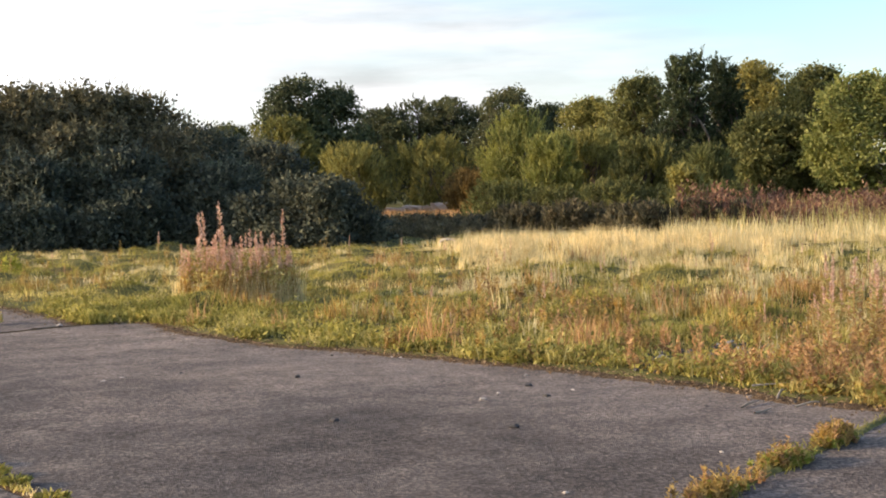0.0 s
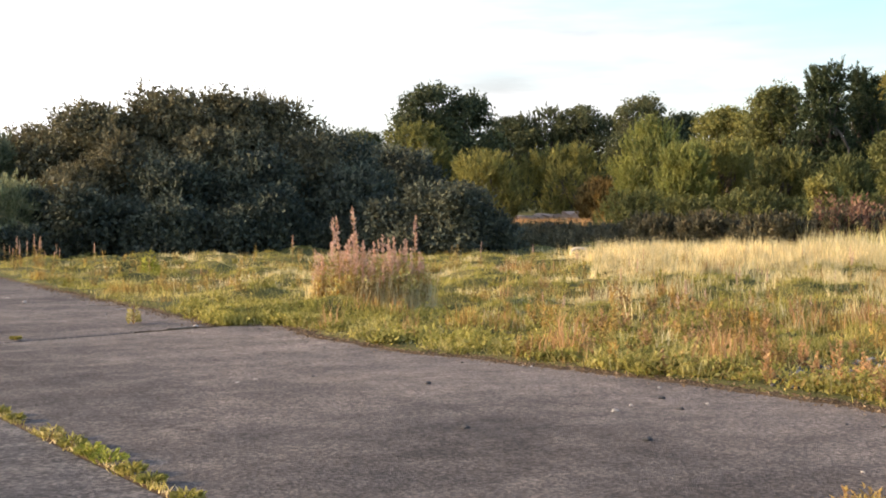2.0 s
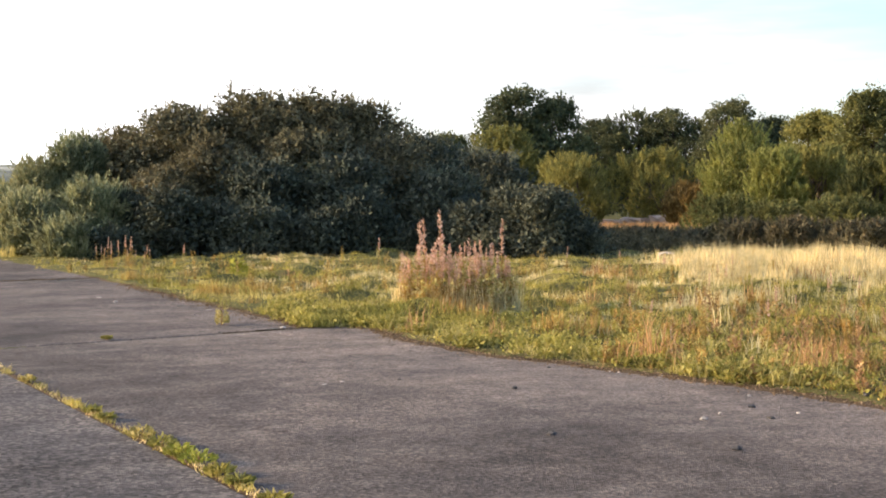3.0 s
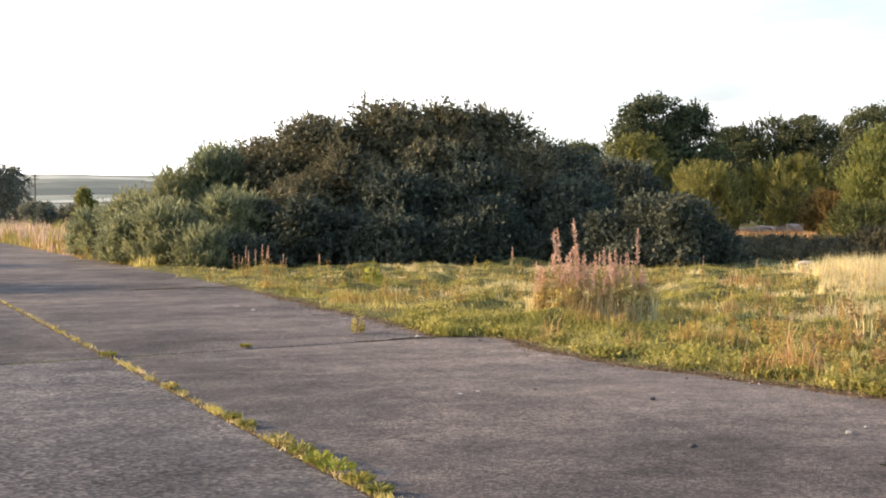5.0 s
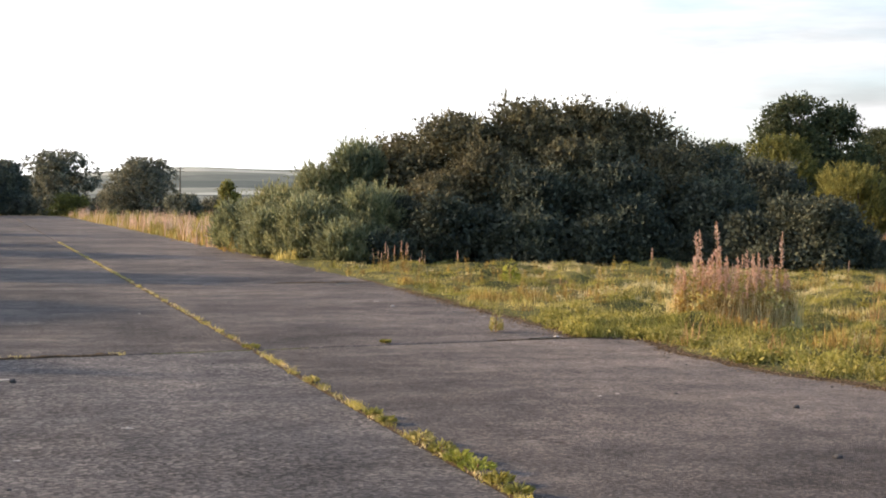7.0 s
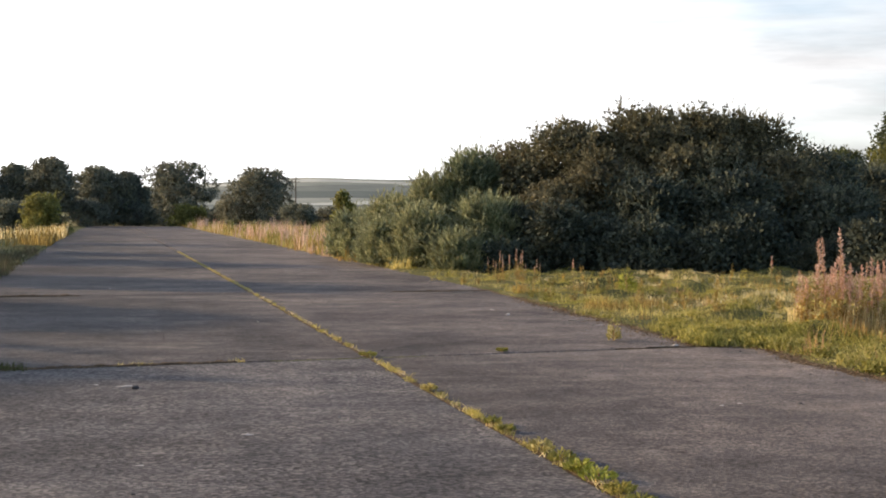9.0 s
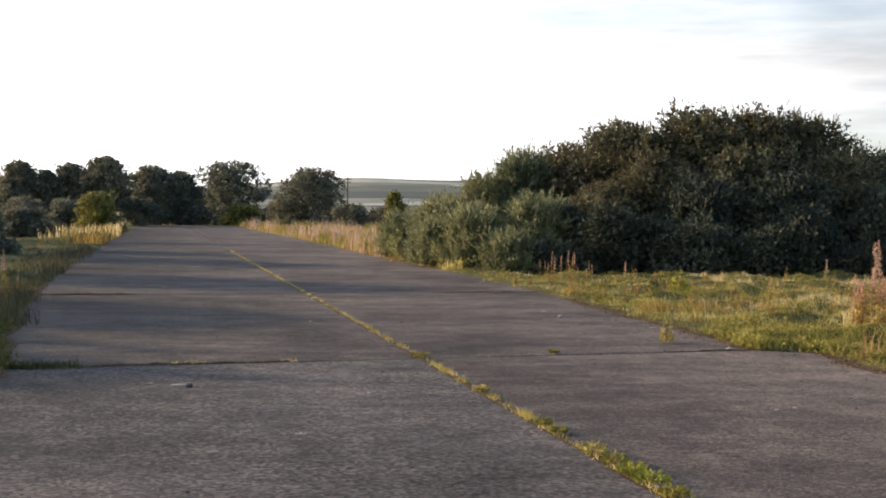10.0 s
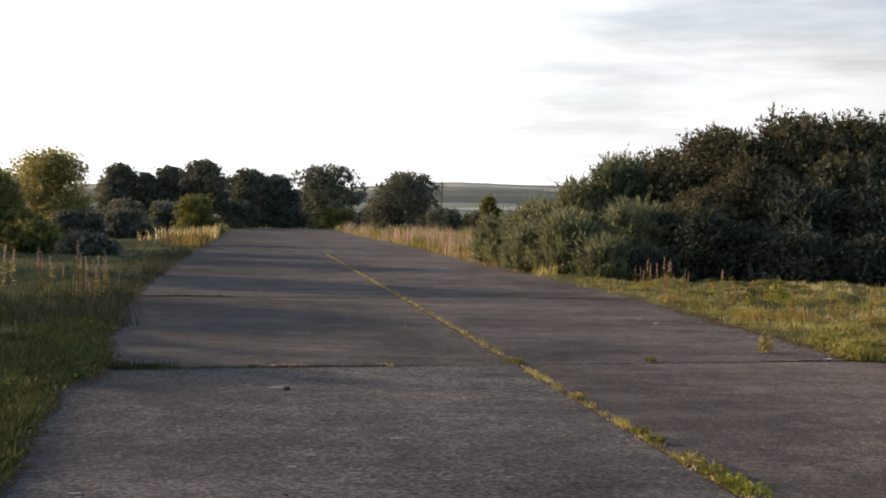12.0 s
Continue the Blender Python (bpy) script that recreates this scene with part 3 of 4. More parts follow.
# trees behind the field
for az, dist, height, half, mat, style, shape, label in (
        (31.35, 85, 8.0, 1.65, M_DARK, "round", "round", "dark rounded broadleaf tree with an open crown"),
        (32.9, 86, 7.5, 1.55, M_DARK, "round", "round", "dark broadleaf tree with a thin, open crown"),
        (31.0, 80, 5.5, 1.6, M_OLIVE, "shoots", "round", "olive broadleaf tree before a darker one"),
        (28.6, 110, 6.4, 1.7, M_MID, "round", "round", "mid-green broadleaf tree behind the thicket"),
        (34.6, 130, 8.6, 1.6, M_DARK, "round", "round", "dark green tree in the far row"),
        (36.0, 130, 9.4, 1.4, M_DARK, "shoots", "round", "dark green tree in the far row"),
        (37.3, 130, 9.4, 1.5, M_DARK, "round", "round", "dark green tree in the far row"),
        (38.5, 132, 8.6, 1.4, M_DARK, "shoots", "round", "dark green tree in the far row"),
        (39.8, 125, 9.9, 1.5, M_DARK, "round", "round", "dark green tree in the far row"),
        (41.3, 128, 8.5, 1.5, M_DARK, "round", "round", "dark green tree in the far row"),
        (43.1, 110, 7.9, 1.7, M_OLIVE, "round", "round", "olive brown broadleaf tree"),
        (45.0, 100, 8.8, 1.5, M_MID, "round", "round", "rounded green broadleaf tree"),
        (49.6, 95, 9.1, 1.8, M_OLIVE, "round", "round", "tall olive green broadleaf tree"),
        (51.6, 100, 9.1, 1.8, M_MID, "round", "round", "tall green broadleaf tree"),
        (53.6, 74, 6.6, 2.3, M_LIME, "round", "round", "light green broadleaf tree at the edge of a field"),
        (56.0, 85, 8.2, 2.2, M_MID, "round", "round", "tall green broadleaf tree"),
        (50.2, 78, 5.0, 1.9, M_MID, "round", "round", "green broadleaf tree with low branches"),
        (58.5, 80, 7.8, 2.4, M_MID, "round", "round", "tall green broadleaf tree")):
    woody("tree", az, dist, height, half, mat, label, "tree", 0.04, 38, 900 if dist in (85, 86) and az < 34 else 1450, 21, 0.19, 0.42, style, shape, 1, "trees behind the field")
for az, dist, height, half in ((46.8, 85, 9.1, 1.7), (48.2, 88, 8.9, 1.4)):
    woody("pine_tree", az, dist, height, half, M_PINE, "dark green pine with upright leaders", "tree", 0.08, 18, 1900, 18, 0.22, 0.6, "needles", "cone", 1, "pines")
for az, dist, height, half, mat, label in (
        (33.6, 75, 3.7, 1.8, M_OLIVE, "olive green willow shrub with upright wands"),
        (36.8, 84, 4.2, 2.0, M_OLIVE, "rounded olive green shrub behind the field"),
        (40.2, 72, 5.1, 1.7, M_LIME, "light green willow behind the field"),
        (41.6, 68, 3.6, 1.3, M_LIME, "light green willow behind the field"),
        (43.2, 70, 3.9, 1.7, M_OLIVE, "yellowish green willow shrub behind brambles"),
        (45.2, 68, 3.3, 1.6, M_MID, "green shrub behind the brambles"),
        (47.6, 66, 2.9, 1.4, M_MID, "green shrub behind the brambles"),
        (38.2, 74, 2.0, 0.9, M_ORANGE, "orange brown shrub turning in autumn")):
    woody("willow", az, dist, height, half, mat, label, "shrub", 0.0, 16, 1150, 16, 0.19, 0.6, "wisps", "round", 4, "willows behind the field")
for az, dist, height, half in ((39.5, 58, 1.5, 1.9), (41.8, 57, 1.2, 2.0), (44.0, 56, 1.35, 2.0), (46.3, 56, 1.2, 2.0), (48.4, 57, 1.3, 1.6),
                               (40.4, 43, 0.6, 1.7), (42.6, 42, 0.8, 1.8), (44.9, 41, 0.7, 1.9), (47.2, 41, 0.85, 1.7), (49.2, 42, 0.8, 1.4), (38.8, 48, 0.35, 1.4), (36.3, 52, 0.22, 1.6),
                               (34.0, 54, 0.4, 1.2)):
    woody("bramble", az, dist, height, half, M_MID if dist > 55 else M_BRAMBLE, "tangled brown-green bramble behind the dry grass", "shrub", 0.0, 12, 560, 13, 0.14, 0.4,
          "shoots", "dome", 5, "brambles")
woody("elder_shrub", 46.9, 50, 2.0, 0.85, M_OLIVE, "leafy grey-green elder shrub", "shrub", 0.1, 7, 300, 14, 0.17, 0.25, "round", "round", 3)

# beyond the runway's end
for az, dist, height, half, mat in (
        (-7.9, 76, 4.5, 2.0, M_BACKLIT), (-9.9, 70, 3.2, 1.4, M_BACKLIT), (-5.2, 140, 5.8, 0.85, M_FARHAZE), (-4.2, 140, 5.0, 0.7, M_FARHAZE),
        (-3.2, 140, 5.6, 0.9, M_FARHAZE), (-1.9, 138, 6.4, 1.05, M_FARHAZE), (-0.2, 150, 5.8, 1.15, M_FARHAZE), (0.95, 152, 5.2, 0.8, M_FARHAZE),
        (2.8, 160, 7.0, 1.8, M_FARHAZE), (6.0, 140, 5.5, 1.75, M_FARHAZE)):
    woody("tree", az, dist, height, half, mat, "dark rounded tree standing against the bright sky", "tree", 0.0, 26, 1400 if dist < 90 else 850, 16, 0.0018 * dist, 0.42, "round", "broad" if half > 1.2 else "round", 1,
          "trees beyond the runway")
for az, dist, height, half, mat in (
        (-4.9, 115, 2.3, 1.2, M_FARHAZE), (-3.4, 112, 2.2, 1.1, M_FARHAZE), (-2.2, 100, 2.6, 1.1, M_OLIVE), (-0.6, 140, 2.6, 1.1, M_FARHAZE), (1.6, 150, 2.0, 1.0, M_FARHAZE),
        (3.3, 148, 2.1, 1.0, M_OLIVE), (4.6, 145, 2.0, 0.8, M_FARHAZE), (7.6, 128, 2.2, 1.0, M_FARHAZE), (8.9, 130, 2.0, 1.0, M_FARHAZE), (10.4, 132, 2.0, 1.1, M_FARHAZE),
        (12.4, 130, 2.0, 1.2, M_FARHAZE), (-6.6, 72, 1.4, 1.4, M_FARHAZE), (-8.8, 68, 1.3, 1.4, M_OLIVE), (-5.0, 85, 1.5, 1.1, M_FARHAZE), (-8.4, 54, 0.9, 1.2, M_OLIVE), (-6.4, 52, 0.6, 1.0, M_FARHAZE)):
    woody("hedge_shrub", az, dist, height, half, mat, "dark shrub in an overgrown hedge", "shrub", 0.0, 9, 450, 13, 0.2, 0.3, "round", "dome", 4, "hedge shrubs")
woody("sapling", 9.24, 80, 2.7, 0.45, M_OLIVE, "slender young tree by the verge", "tree", 0.2, 6, 300, 14, 0.13, 0.2, "round", "round", 1)
# the row along the far side of the left field
for x, y, height in ((-25, 16.5, 5.3), (-25, 23, 6.0), (-24, 30, 6.9), (-26, 38, 7.8), (-25, 48, 8.4), (-24, 60, 8.6), (-25, 69, 8.0)):
    d = math.hypot(x, y)
    woody("tree", math.degrees(math.atan2(x, y)), d, height, math.degrees(math.atan(4.2 / d)), M_MID, "green broadleaf tree at the edge of a field", "tree", 0.03, 14,
          420, 11, 0.5, 0.5, "round", "round", 1, "trees of the left field")

# ---- grass ----


def inside(x, y, margin=0.0):
    """Whether a place lies on the concrete."""
    return y < END_Y and edge_left(y) - margin < x < edge_right(y) + margin


def bare_edge(x, y):
    """How far the bare litter reaches past the concrete on the right."""
    return max(0.0, 0.18 + 0.4 * wobble(x, y, 0.5, 23)) if x > 6 and (y < 15.4 or 17.6 < y < 30) else 0.0


def stony(x, y):
    """1 in the middle of the stony patch beside the weedy joint."""
    d = ((x - 9.5) / 1.5) ** 2 + ((y - 8.5) / 0.75) ** 2
    return 0.92 * math.exp(-d * d * 0.8)


def scatter(n, az0, az1, d0, d1, keep=None, power=1.0):
    """Places spread over a sector of the ground off the concrete; power above 1 crowds them near the walk."""
    out = []
    while len(out) < n:
        az = rng.uniform(az0, az1)
        d = d0 + (d1 - d0) * rng.random() ** power
        x, y = polar(az, d)
        if not inside(x, y, bare_edge(x, y)) and (keep is None or keep(x, y) > rng.random()) and rng.random() > stony(x, y):
            out.append((x, y, ground_z(x, y) - 0.01))
    return np.array(out)


def grass(name, at, low, high, width, lean, mat, label, tall=None):
    h = low + (high - low) * rng.random(len(at)) ** 1.6
    if tall is not None:
        h *= np.array([tall(x, y) for x, y, z in at])
    v, f = blade_arrays(at, h, width * rng.uniform(0.6, 1.3, len(at)), lean, high < 0.3)
    return tagged(new(name, mesh_of(name, v, f, mat)), label, "grass", kind="stuff")


def mound_at(x, y):
    return math.exp(-(((x - 21) / 8) ** 2 + ((y - 22.5) / 5.5) ** 2))


def ridge(x, y):
    """0 to the left of the mound, 1 on it."""
    return min(max((math.degrees(math.atan2(x, y)) - 36.5) / 4, 0.08), 1)


def straw_patch(x, y):
    p = wobble(x, y, 2.4, 11) + 0.7 * wobble(x, y, 0.9, 12)
    near = min(max((x - edge_right(y) - 1.0) / 6.0, 0), 1) if y < END_Y else 1
    east = min(max((x - 9) / 14, 0), 1)
    return min(max(-0.05 + p * 1.5 + mound_at(x, y) * 0.7 * ridge(x, y) + east * 0.25, 0.02), 1) * near


def straw_like(x, y):
    return min(max(0.4 + 1.4 * wobble(x, y, 1.7, 13) + 0.9 * wobble(x, y, 0.5, 14), 0.04), 1)


def green_patch(x, y):
    return min(max(0.55 - 1.3 * wobble(x, y, 2.4, 11) - 0.3 * mound_at(x, y), 0.12), 1) * min(max(0.16 + 13 * hummock(x, y), 0.14), 1)


def gold_patch(x, y):
    return 1 if wobble(x, y, 1.1, 21) + 0.4 * wobble(x, y, 4, 22) > 0.34 else 0.0


def mound_patch(x, y):
    return math.exp(-(((x - 22) / 7) ** 2 + ((y - 24) / 4.0) ** 2) * 1.6) * min(max(0.45 + 1.8 * wobble(x, y, 2.0, 31), 0), 1) * ridge(x, y)


def tufty(x, y):
    far = min(max((y - 20) / 14, 0), 1) if x < 0.75 * y else 0
    return (0.40 + 1.7 * max(0, 0.22 + wobble(x, y, 0.5, 41))) * (1 - 0.45 * far)


grass("green_grass", scatter(140000, 10, 57, 8.5, 41, green_patch, 1.5), 0.02, 0.10, 0.015, 1.0, M_GREEN, "short green grass and moss of the field", tufty)
grass("yellow_grass", scatter(95000, 10, 57, 8.5, 42, straw_like, 1.4), 0.03, 0.15, 0.013, 0.8, M_YELLOW, "yellowing short grass of the field", tufty)


def tussocks(name, at, blades, radius, low, high, width, lean, mat, label):
    """Tufts of grass: blades that rise close together, each tuft with a height of its own."""
    n = len(at)
    r = radius * rng.uniform(0.5, 1.5, n)
    p = np.repeat(at, blades, 0) + rng.normal(size=(n * blades, 3)) * np.repeat(r, blades)[:, None] * [0.6, 0.6, 0]
    h = np.repeat(rng.uniform(low, high, n), blades) * rng.uniform(0.45, 1.15, n * blades)
    v, f = blade_arrays(p, h, width * rng.uniform(0.6, 1.3, n * blades), lean)
    return tagged(new(name, mesh_of(name, v, f, mat)), label, "grass", kind="stuff")


tussocks("straw_grass", scatter(1500, 38, 57, 12, 42, straw_patch, 1.1), 24, 0.13, 0.08, 0.34, 0.010, 0.45, M_STRAW, "dry straw-coloured tufts of grass in the field")
tussocks("short_straw_grass", scatter(900, 12, 40, 12, 40, straw_patch, 1.1), 22, 0.13, 0.05, 0.17, 0.010, 0.6, M_STRAW, "short dry grass of the field")
tussocks("green_tufts", scatter(900, 11, 57, 8.6, 40, green_patch, 1.3), 22, 0.12, 0.06, 0.16, 0.012, 0.8, M_GREEN, "green tufts of grass in the field")
tussocks("tall_straw_grass", scatter(620, 36, 57, 18, 36, mound_patch, 1.0), 30, 0.20, 0.20, 0.52, 0.010, 0.35, M_STRAW, "tall dry pale grass on a low mound")
tussocks("rusty_weeds", scatter(80, 22, 57, 9.5, 32, gold_patch, 1.2), 22, 0.15, 0.2, 0.45, 0.010, 0.4, M_RUST, "rusty brown weeds among grass")
tussocks("golden_weeds", scatter(240, 16, 57, 8.8, 32, gold_patch, 1.2), 26, 0.16, 0.10, 0.28, 0.012, 0.5, M_GOLD, "golden brown weeds among grass")
tussocks("left_tufts", scatter(130, -9, -2.5, 20, 60, lambda x, y: math.exp(-(edge_left(y) - x) / 0.5)), 22, 0.2, 0.10, 0.35, 0.014, 0.6, M_BRAMBLE, "brown weeds on the shaded edge of the concrete")
verge = lambda x, y: math.exp(-max(x - 9, 0) / 6)
tussocks("verge_tufts", scatter(150, 2, 11.5, 45, 140, verge, 1.3), 26, 0.35, 0.3, 1.1, 0.026, 0.5, M_HERB, "tall green weeds along the far verge")
tussocks("verge_grass", scatter(800, 2, 11.5, 45, 140, verge, 1.3), 18, 0.4, 0.1, 0.65, 0.024, 0.5, M_GOLD, "dry grass along the far verge")
grass("verge_green", scatter(9000, 2, 12, 40, 140, verge, 1.3), 0.1, 0.4, 0.03, 0.6, M_YELLOW, "yellow green grass along the far verge")
tussocks("verge_weeds", scatter(190, 2, 11.5, 46, 140, verge, 1.3), 20, 0.3, 0.2, 1.2, 0.03, 0.35, M_PINK, "pinkish seeding weeds along the far verge")
grass("left_grass", scatter(60000, -14, 0, 8, 120, lambda x, y: 0.25 + 0.75 * math.exp(-(edge_left(min(y, 140)) - x) / 4), 1.9), 0.04, 0.18, 0.016, 0.9, M_LUSHSHADE,
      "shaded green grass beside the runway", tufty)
grass("left_weeds", scatter(2200, -14, -3, 20, 60, lambda x, y: max(0, wobble(x, y, 2.5, 81)) + 0.1, 1.2), 0.1, 0.4, 0.018, 0.6, M_BRAMBLE, "brown weeds in the shaded field", tufty)
grass("left_straw", scatter(800, -4.5, -1.3, 78, 125, lambda x, y: math.exp(-(edge_left(min(y, 140)) - x) / 1.6), 1.0), 0.2, 0.8, 0.045, 0.4, M_STRAW, "dry grass at the runway's end")
grass("left_weeds", scatter(1500, -4.5, -1.3, 62, 125, lambda x, y: math.exp(-(edge_left(min(y, 140)) - x) / 1.2) * min(max(0.2 + 2 * wobble(x, y, 2.0, 82), 0), 1), 1.0), 0.15, 0.7, 0.05, 0.4, M_GOLD, "golden weeds at the runway's end")
grass("far_straw", scatter(6000, 34.3, 39, 66, 79, None, 1.0), 0.15, 0.45, 0.03, 0.4, M_RUST, "sunlit reddish grass before a rubble bank")


def herbs(name, at, leaves, spread, leaf, mat, label, rise=0.6):
    """Low leafy weeds: rosettes of broad leaves."""
    n = len(at)
    p = np.repeat(at, leaves, 0) + np.abs(rng.normal(size=(n * leaves, 3))) * [0, 0, spread * 0.8] + rng.normal(size=(n * leaves, 3)) * [spread, spread, 0]
    way = unit(random_dirs(n * leaves) * [1, 1, 0.5] + [0, 0, rise])
    size = leaf * rng.uniform(0.5, 1.3, len(p))
    v, f = leaf_arrays(p, way, size, size * 0.5)
    return tagged(new(name, mesh_of(name, v, f, mat)), label, "weeds", kind="stuff")


def stalks(name, at, stems, leaves, low, high, leaf, mat, label):
    """Upright leafy weeds: a few stems from one root, each with small leaves up to its tip."""
    n = len(at)
    foot = np.repeat(at, stems, 0) + rng.normal(size=(n * stems, 3)) * [0.03, 0.03, 0]
    h = np.repeat(rng.uniform(low, high, n), stems) * rng.uniform(0.6, 1.1, n * stems)
    lean = rng.normal(size=(n * stems, 3)) * [0.14, 0.14, 0] + [0, 0, 1]
    s = np.tile(np.linspace(0.1, 1.0, leaves), n * stems)[:, None]
    p = np.repeat(foot, leaves, 0) + np.repeat(lean * h[:, None], leaves, 0) * s
    way = unit(random_dirs(len(p)) * [1, 1, 0.4] + [0, 0, 0.55])
    size = leaf * rng.uniform(0.6, 1.3, len(p)) * (1.2 - 0.5 * s[:, 0])
    v, f = leaf_arrays(p, way, size, size * 0.42, True)
    return tagged(new(name, mesh_of(name, v, f, mat)), label, "weeds", kind="stuff")


def weedy(x, y):
    return min(max(0.1 + 2.2 * wobble(x, y, 1.3, 24), 0.03), 1)


stalks("upright_weeds", scatter(120, 38, 58, 9.5, 22, weedy, 1.2), 4, 16, 0.16, 0.42, 0.055, M_RUST, "rusty upright weeds among the grass")
stalks("upright_weeds", scatter(140, 34, 58, 9.0, 20, weedy, 1.2), 4, 16, 0.12, 0.36, 0.055, M_GOLD, "golden upright weeds among the grass")
stalks("upright_weeds", scatter(360, 12, 58, 9.0, 36, weedy, 1.0), 4, 14, 0.07, 0.22, 0.06, M_HERB, "green upright weeds among the grass")
stalks("seeding_weeds", scatter(110, 14, 40, 24, 36, None, 1.0), 3, 14, 0.15, 0.42, 0.06, M_GOLD, "brown seeding weeds before the thicket")


stalks("tangled_weeds", scatter(900, 33.5, 41, 40.5, 64), 5, 12, 0.15, 0.5, 0.11, M_BRAMBLE, "dull brown weeds beyond the dry grass")


def bank_patch(x, y):
    return math.exp(-max(x - edge_right(y) - 0.1, 0) / 0.7) * (1 if wobble(x, y, 0.5, 51) > 0.05 else 0.08)


herbs("leafy_weeds", scatter(260, 42, 58, 9.0, 14, lambda x, y: math.exp(-max(x - edge_right(y) - 0.5, 0) / 0.9) * (1 if wobble(x, y, 0.5, 53) > 0.0 else 0.05)), 9, 0.06, 0.055, M_GOLD, "golden leafy weeds between grass and concrete")
stalks("upright_weeds", scatter(90, 44, 58, 9.0, 13.5, lambda x, y: math.exp(-max(x - edge_right(y) - 0.4, 0) / 0.9)), 5, 16, 0.12, 0.34, 0.05, M_RUST, "rusty upright weeds by the stony edge")
herbs("leafy_weeds", scatter(700, 40, 57, 9.5, 15, lambda x, y: math.exp(-max(x - edge_right(y) - 0.5, 0) / 0.8) * (1 if wobble(x, y, 0.6, 52) > 0.0 else 0.05)), 9, 0.07, 0.06, M_HERB, "bright green leafy weeds between grass and concrete")
herbs("leafy_weeds", scatter(1700, 22, 46, 11, 21, bank_patch), 9, 0.06, 0.06, M_HERB, "bright green leafy weeds at the concrete's edge")
tussocks("edge_tufts", scatter(150, 38, 58, 8.5, 14, lambda x, y: math.exp(-max(x - edge_right(y), 0) / 1.2)), 26, 0.10, 0.06, 0.24, 0.009, 0.7, M_YELLOW, "yellow tufts on the stony edge of the concrete")
herbs("edge_weeds", scatter(500, 40, 58, 8.5, 13, lambda x, y: math.exp(-max(x - edge_right(y), 0) / 1.2)), 9, 0.07, 0.035, M_GOLD, "golden weeds on the stony edge of the concrete")
tussocks("corner_tufts", np.array([(x, y, ground_z(x, y)) for x, y in zip(rng.uniform(7.05, 8.5, 130), rng.uniform(16.15, 16.7, 130))]), 26, 0.09, 0.06, 0.17, 0.010, 0.8, M_GREEN,
         "green tufts that overhang a joint at the concrete's edge")
herbs("left_weeds", scatter(900, -14, -3, 8.5, 26, lambda x, y: math.exp(-(edge_left(y) - x) / 0.6)), 8, 0.06, 0.05, M_LUSHSHADE, "mossy weeds along the left edge of the concrete")


# ---- willowherb ----


def spike_plant(height, pale):
    """A willowherb gone to seed: stem, narrow leaves and a feathery spike."""
    thing = tagged(new("willowherb"), "willowherb with a pink seeding spike", "weed")
    path = limb_path((0, 0, -0.03), (rng.normal() * 0.05, rng.normal() * 0.05, height), 0.02)
    part("stem", mesh_of("stem", *tube_arrays(path, np.linspace(0.006, 0.003, 6), 5), M_RUST), thing)
    n = 46
    s = rng.uniform(0.12, 0.68, n)
    at = np.stack([np.interp(s, np.linspace(0, 1, 6), path[:, k]) for k in range(3)], -1)
    way = unit(random_dirs(n) * [1, 1, 0.3] + [0, 0, 0.35])
    part("leaves", mesh_of("leaves", *leaf_arrays(at, way, 0.11 * rng.uniform(0.6, 1.2, n), 0.022), M_YELLOW if pale else M_GOLD), thing)
    n = 84
    s = rng.uniform(0.66, 1.0, n)
    at = np.stack([np.interp(s, np.linspace(0, 1, 6), path[:, k]) for k in range(3)], -1)
    way = unit(random_dirs(n) * [1, 1, 0.3] + [0, 0, 0.7])
    size = 0.066 * (1.55 - s) * rng.uniform(0.6, 1.2, n)
    part("flower_spike", mesh_of("flower_spike", *leaf_arrays(at, way, size, size * 0.28), M_PINK), thing)
    return thing


SPIKES = [spike_plant(h, k % 2) for k, h in enumerate((1.0, 0.85, 1.1, 0.95))]
used = [False] * 4


def plant_spike(x, y, height, group):
    k = int(rng.integers(4))
    scale = height / (1.0, 0.85, 1.1, 0.95)[k]
    m = Matrix.Translation((x, y, ground_z(x, y))) @ Matrix.Rotation(rng.uniform(0, 6.28), 4, "Z") @ Matrix.Rotation(rng.normal() * 0.05, 4, "X")
    ob = SPIKES[k] if not used[k] else copy_thing(SPIKES[k], m)
    used[k] = True
    ob.matrix_basis = m @ Matrix.Diagonal((scale, scale, scale, 1))
    tagged(ob, group=group)


for k in range(125):
    a, r = rng.uniform(0, 6.28), math.sqrt(rng.random())
    x, y = 9.75 + 0.85 * r * math.cos(a), 17.5 + 0.6 * r * math.sin(a)
    plant_spike(x, y, rng.uniform(0.55, 1.12) * (1.03 - 0.2 * r), "willowherb clump")
grass("clump_grass", np.array([(9.75 + 0.95 * math.cos(a) * r, 17.4 + 0.8 * math.sin(a) * r, ground_z(9.75, 17.4) - 0.03) for a, r in zip(rng.uniform(0, 6.28, 2400), np.sqrt(rng.random(2400)))]),
      0.15, 0.65, 0.009, 0.25, M_STRAW, "tan grass and dead leaves in the willowherb clump")
stalks("clump_stalks", np.array([(9.75 + 0.9 * math.cos(a) * r, 17.4 + 0.65 * math.sin(a) * r, ground_z(9.75, 17.4) - 0.02) for a, r in zip(rng.uniform(0, 6.28, 90), np.sqrt(rng.random(90)))]),
       3, 20, 0.35, 0.8, 0.07, M_GOLD, "golden leafy stalks in the willowherb clump")
for px, py, h in ((9.3, 17.6, 1.32), (9.55, 17.9, 1.28), (9.72, 17.7, 1.36), (10.35, 17.3, 1.32)):
    plant_spike(px, py, h, "willowherb clump")
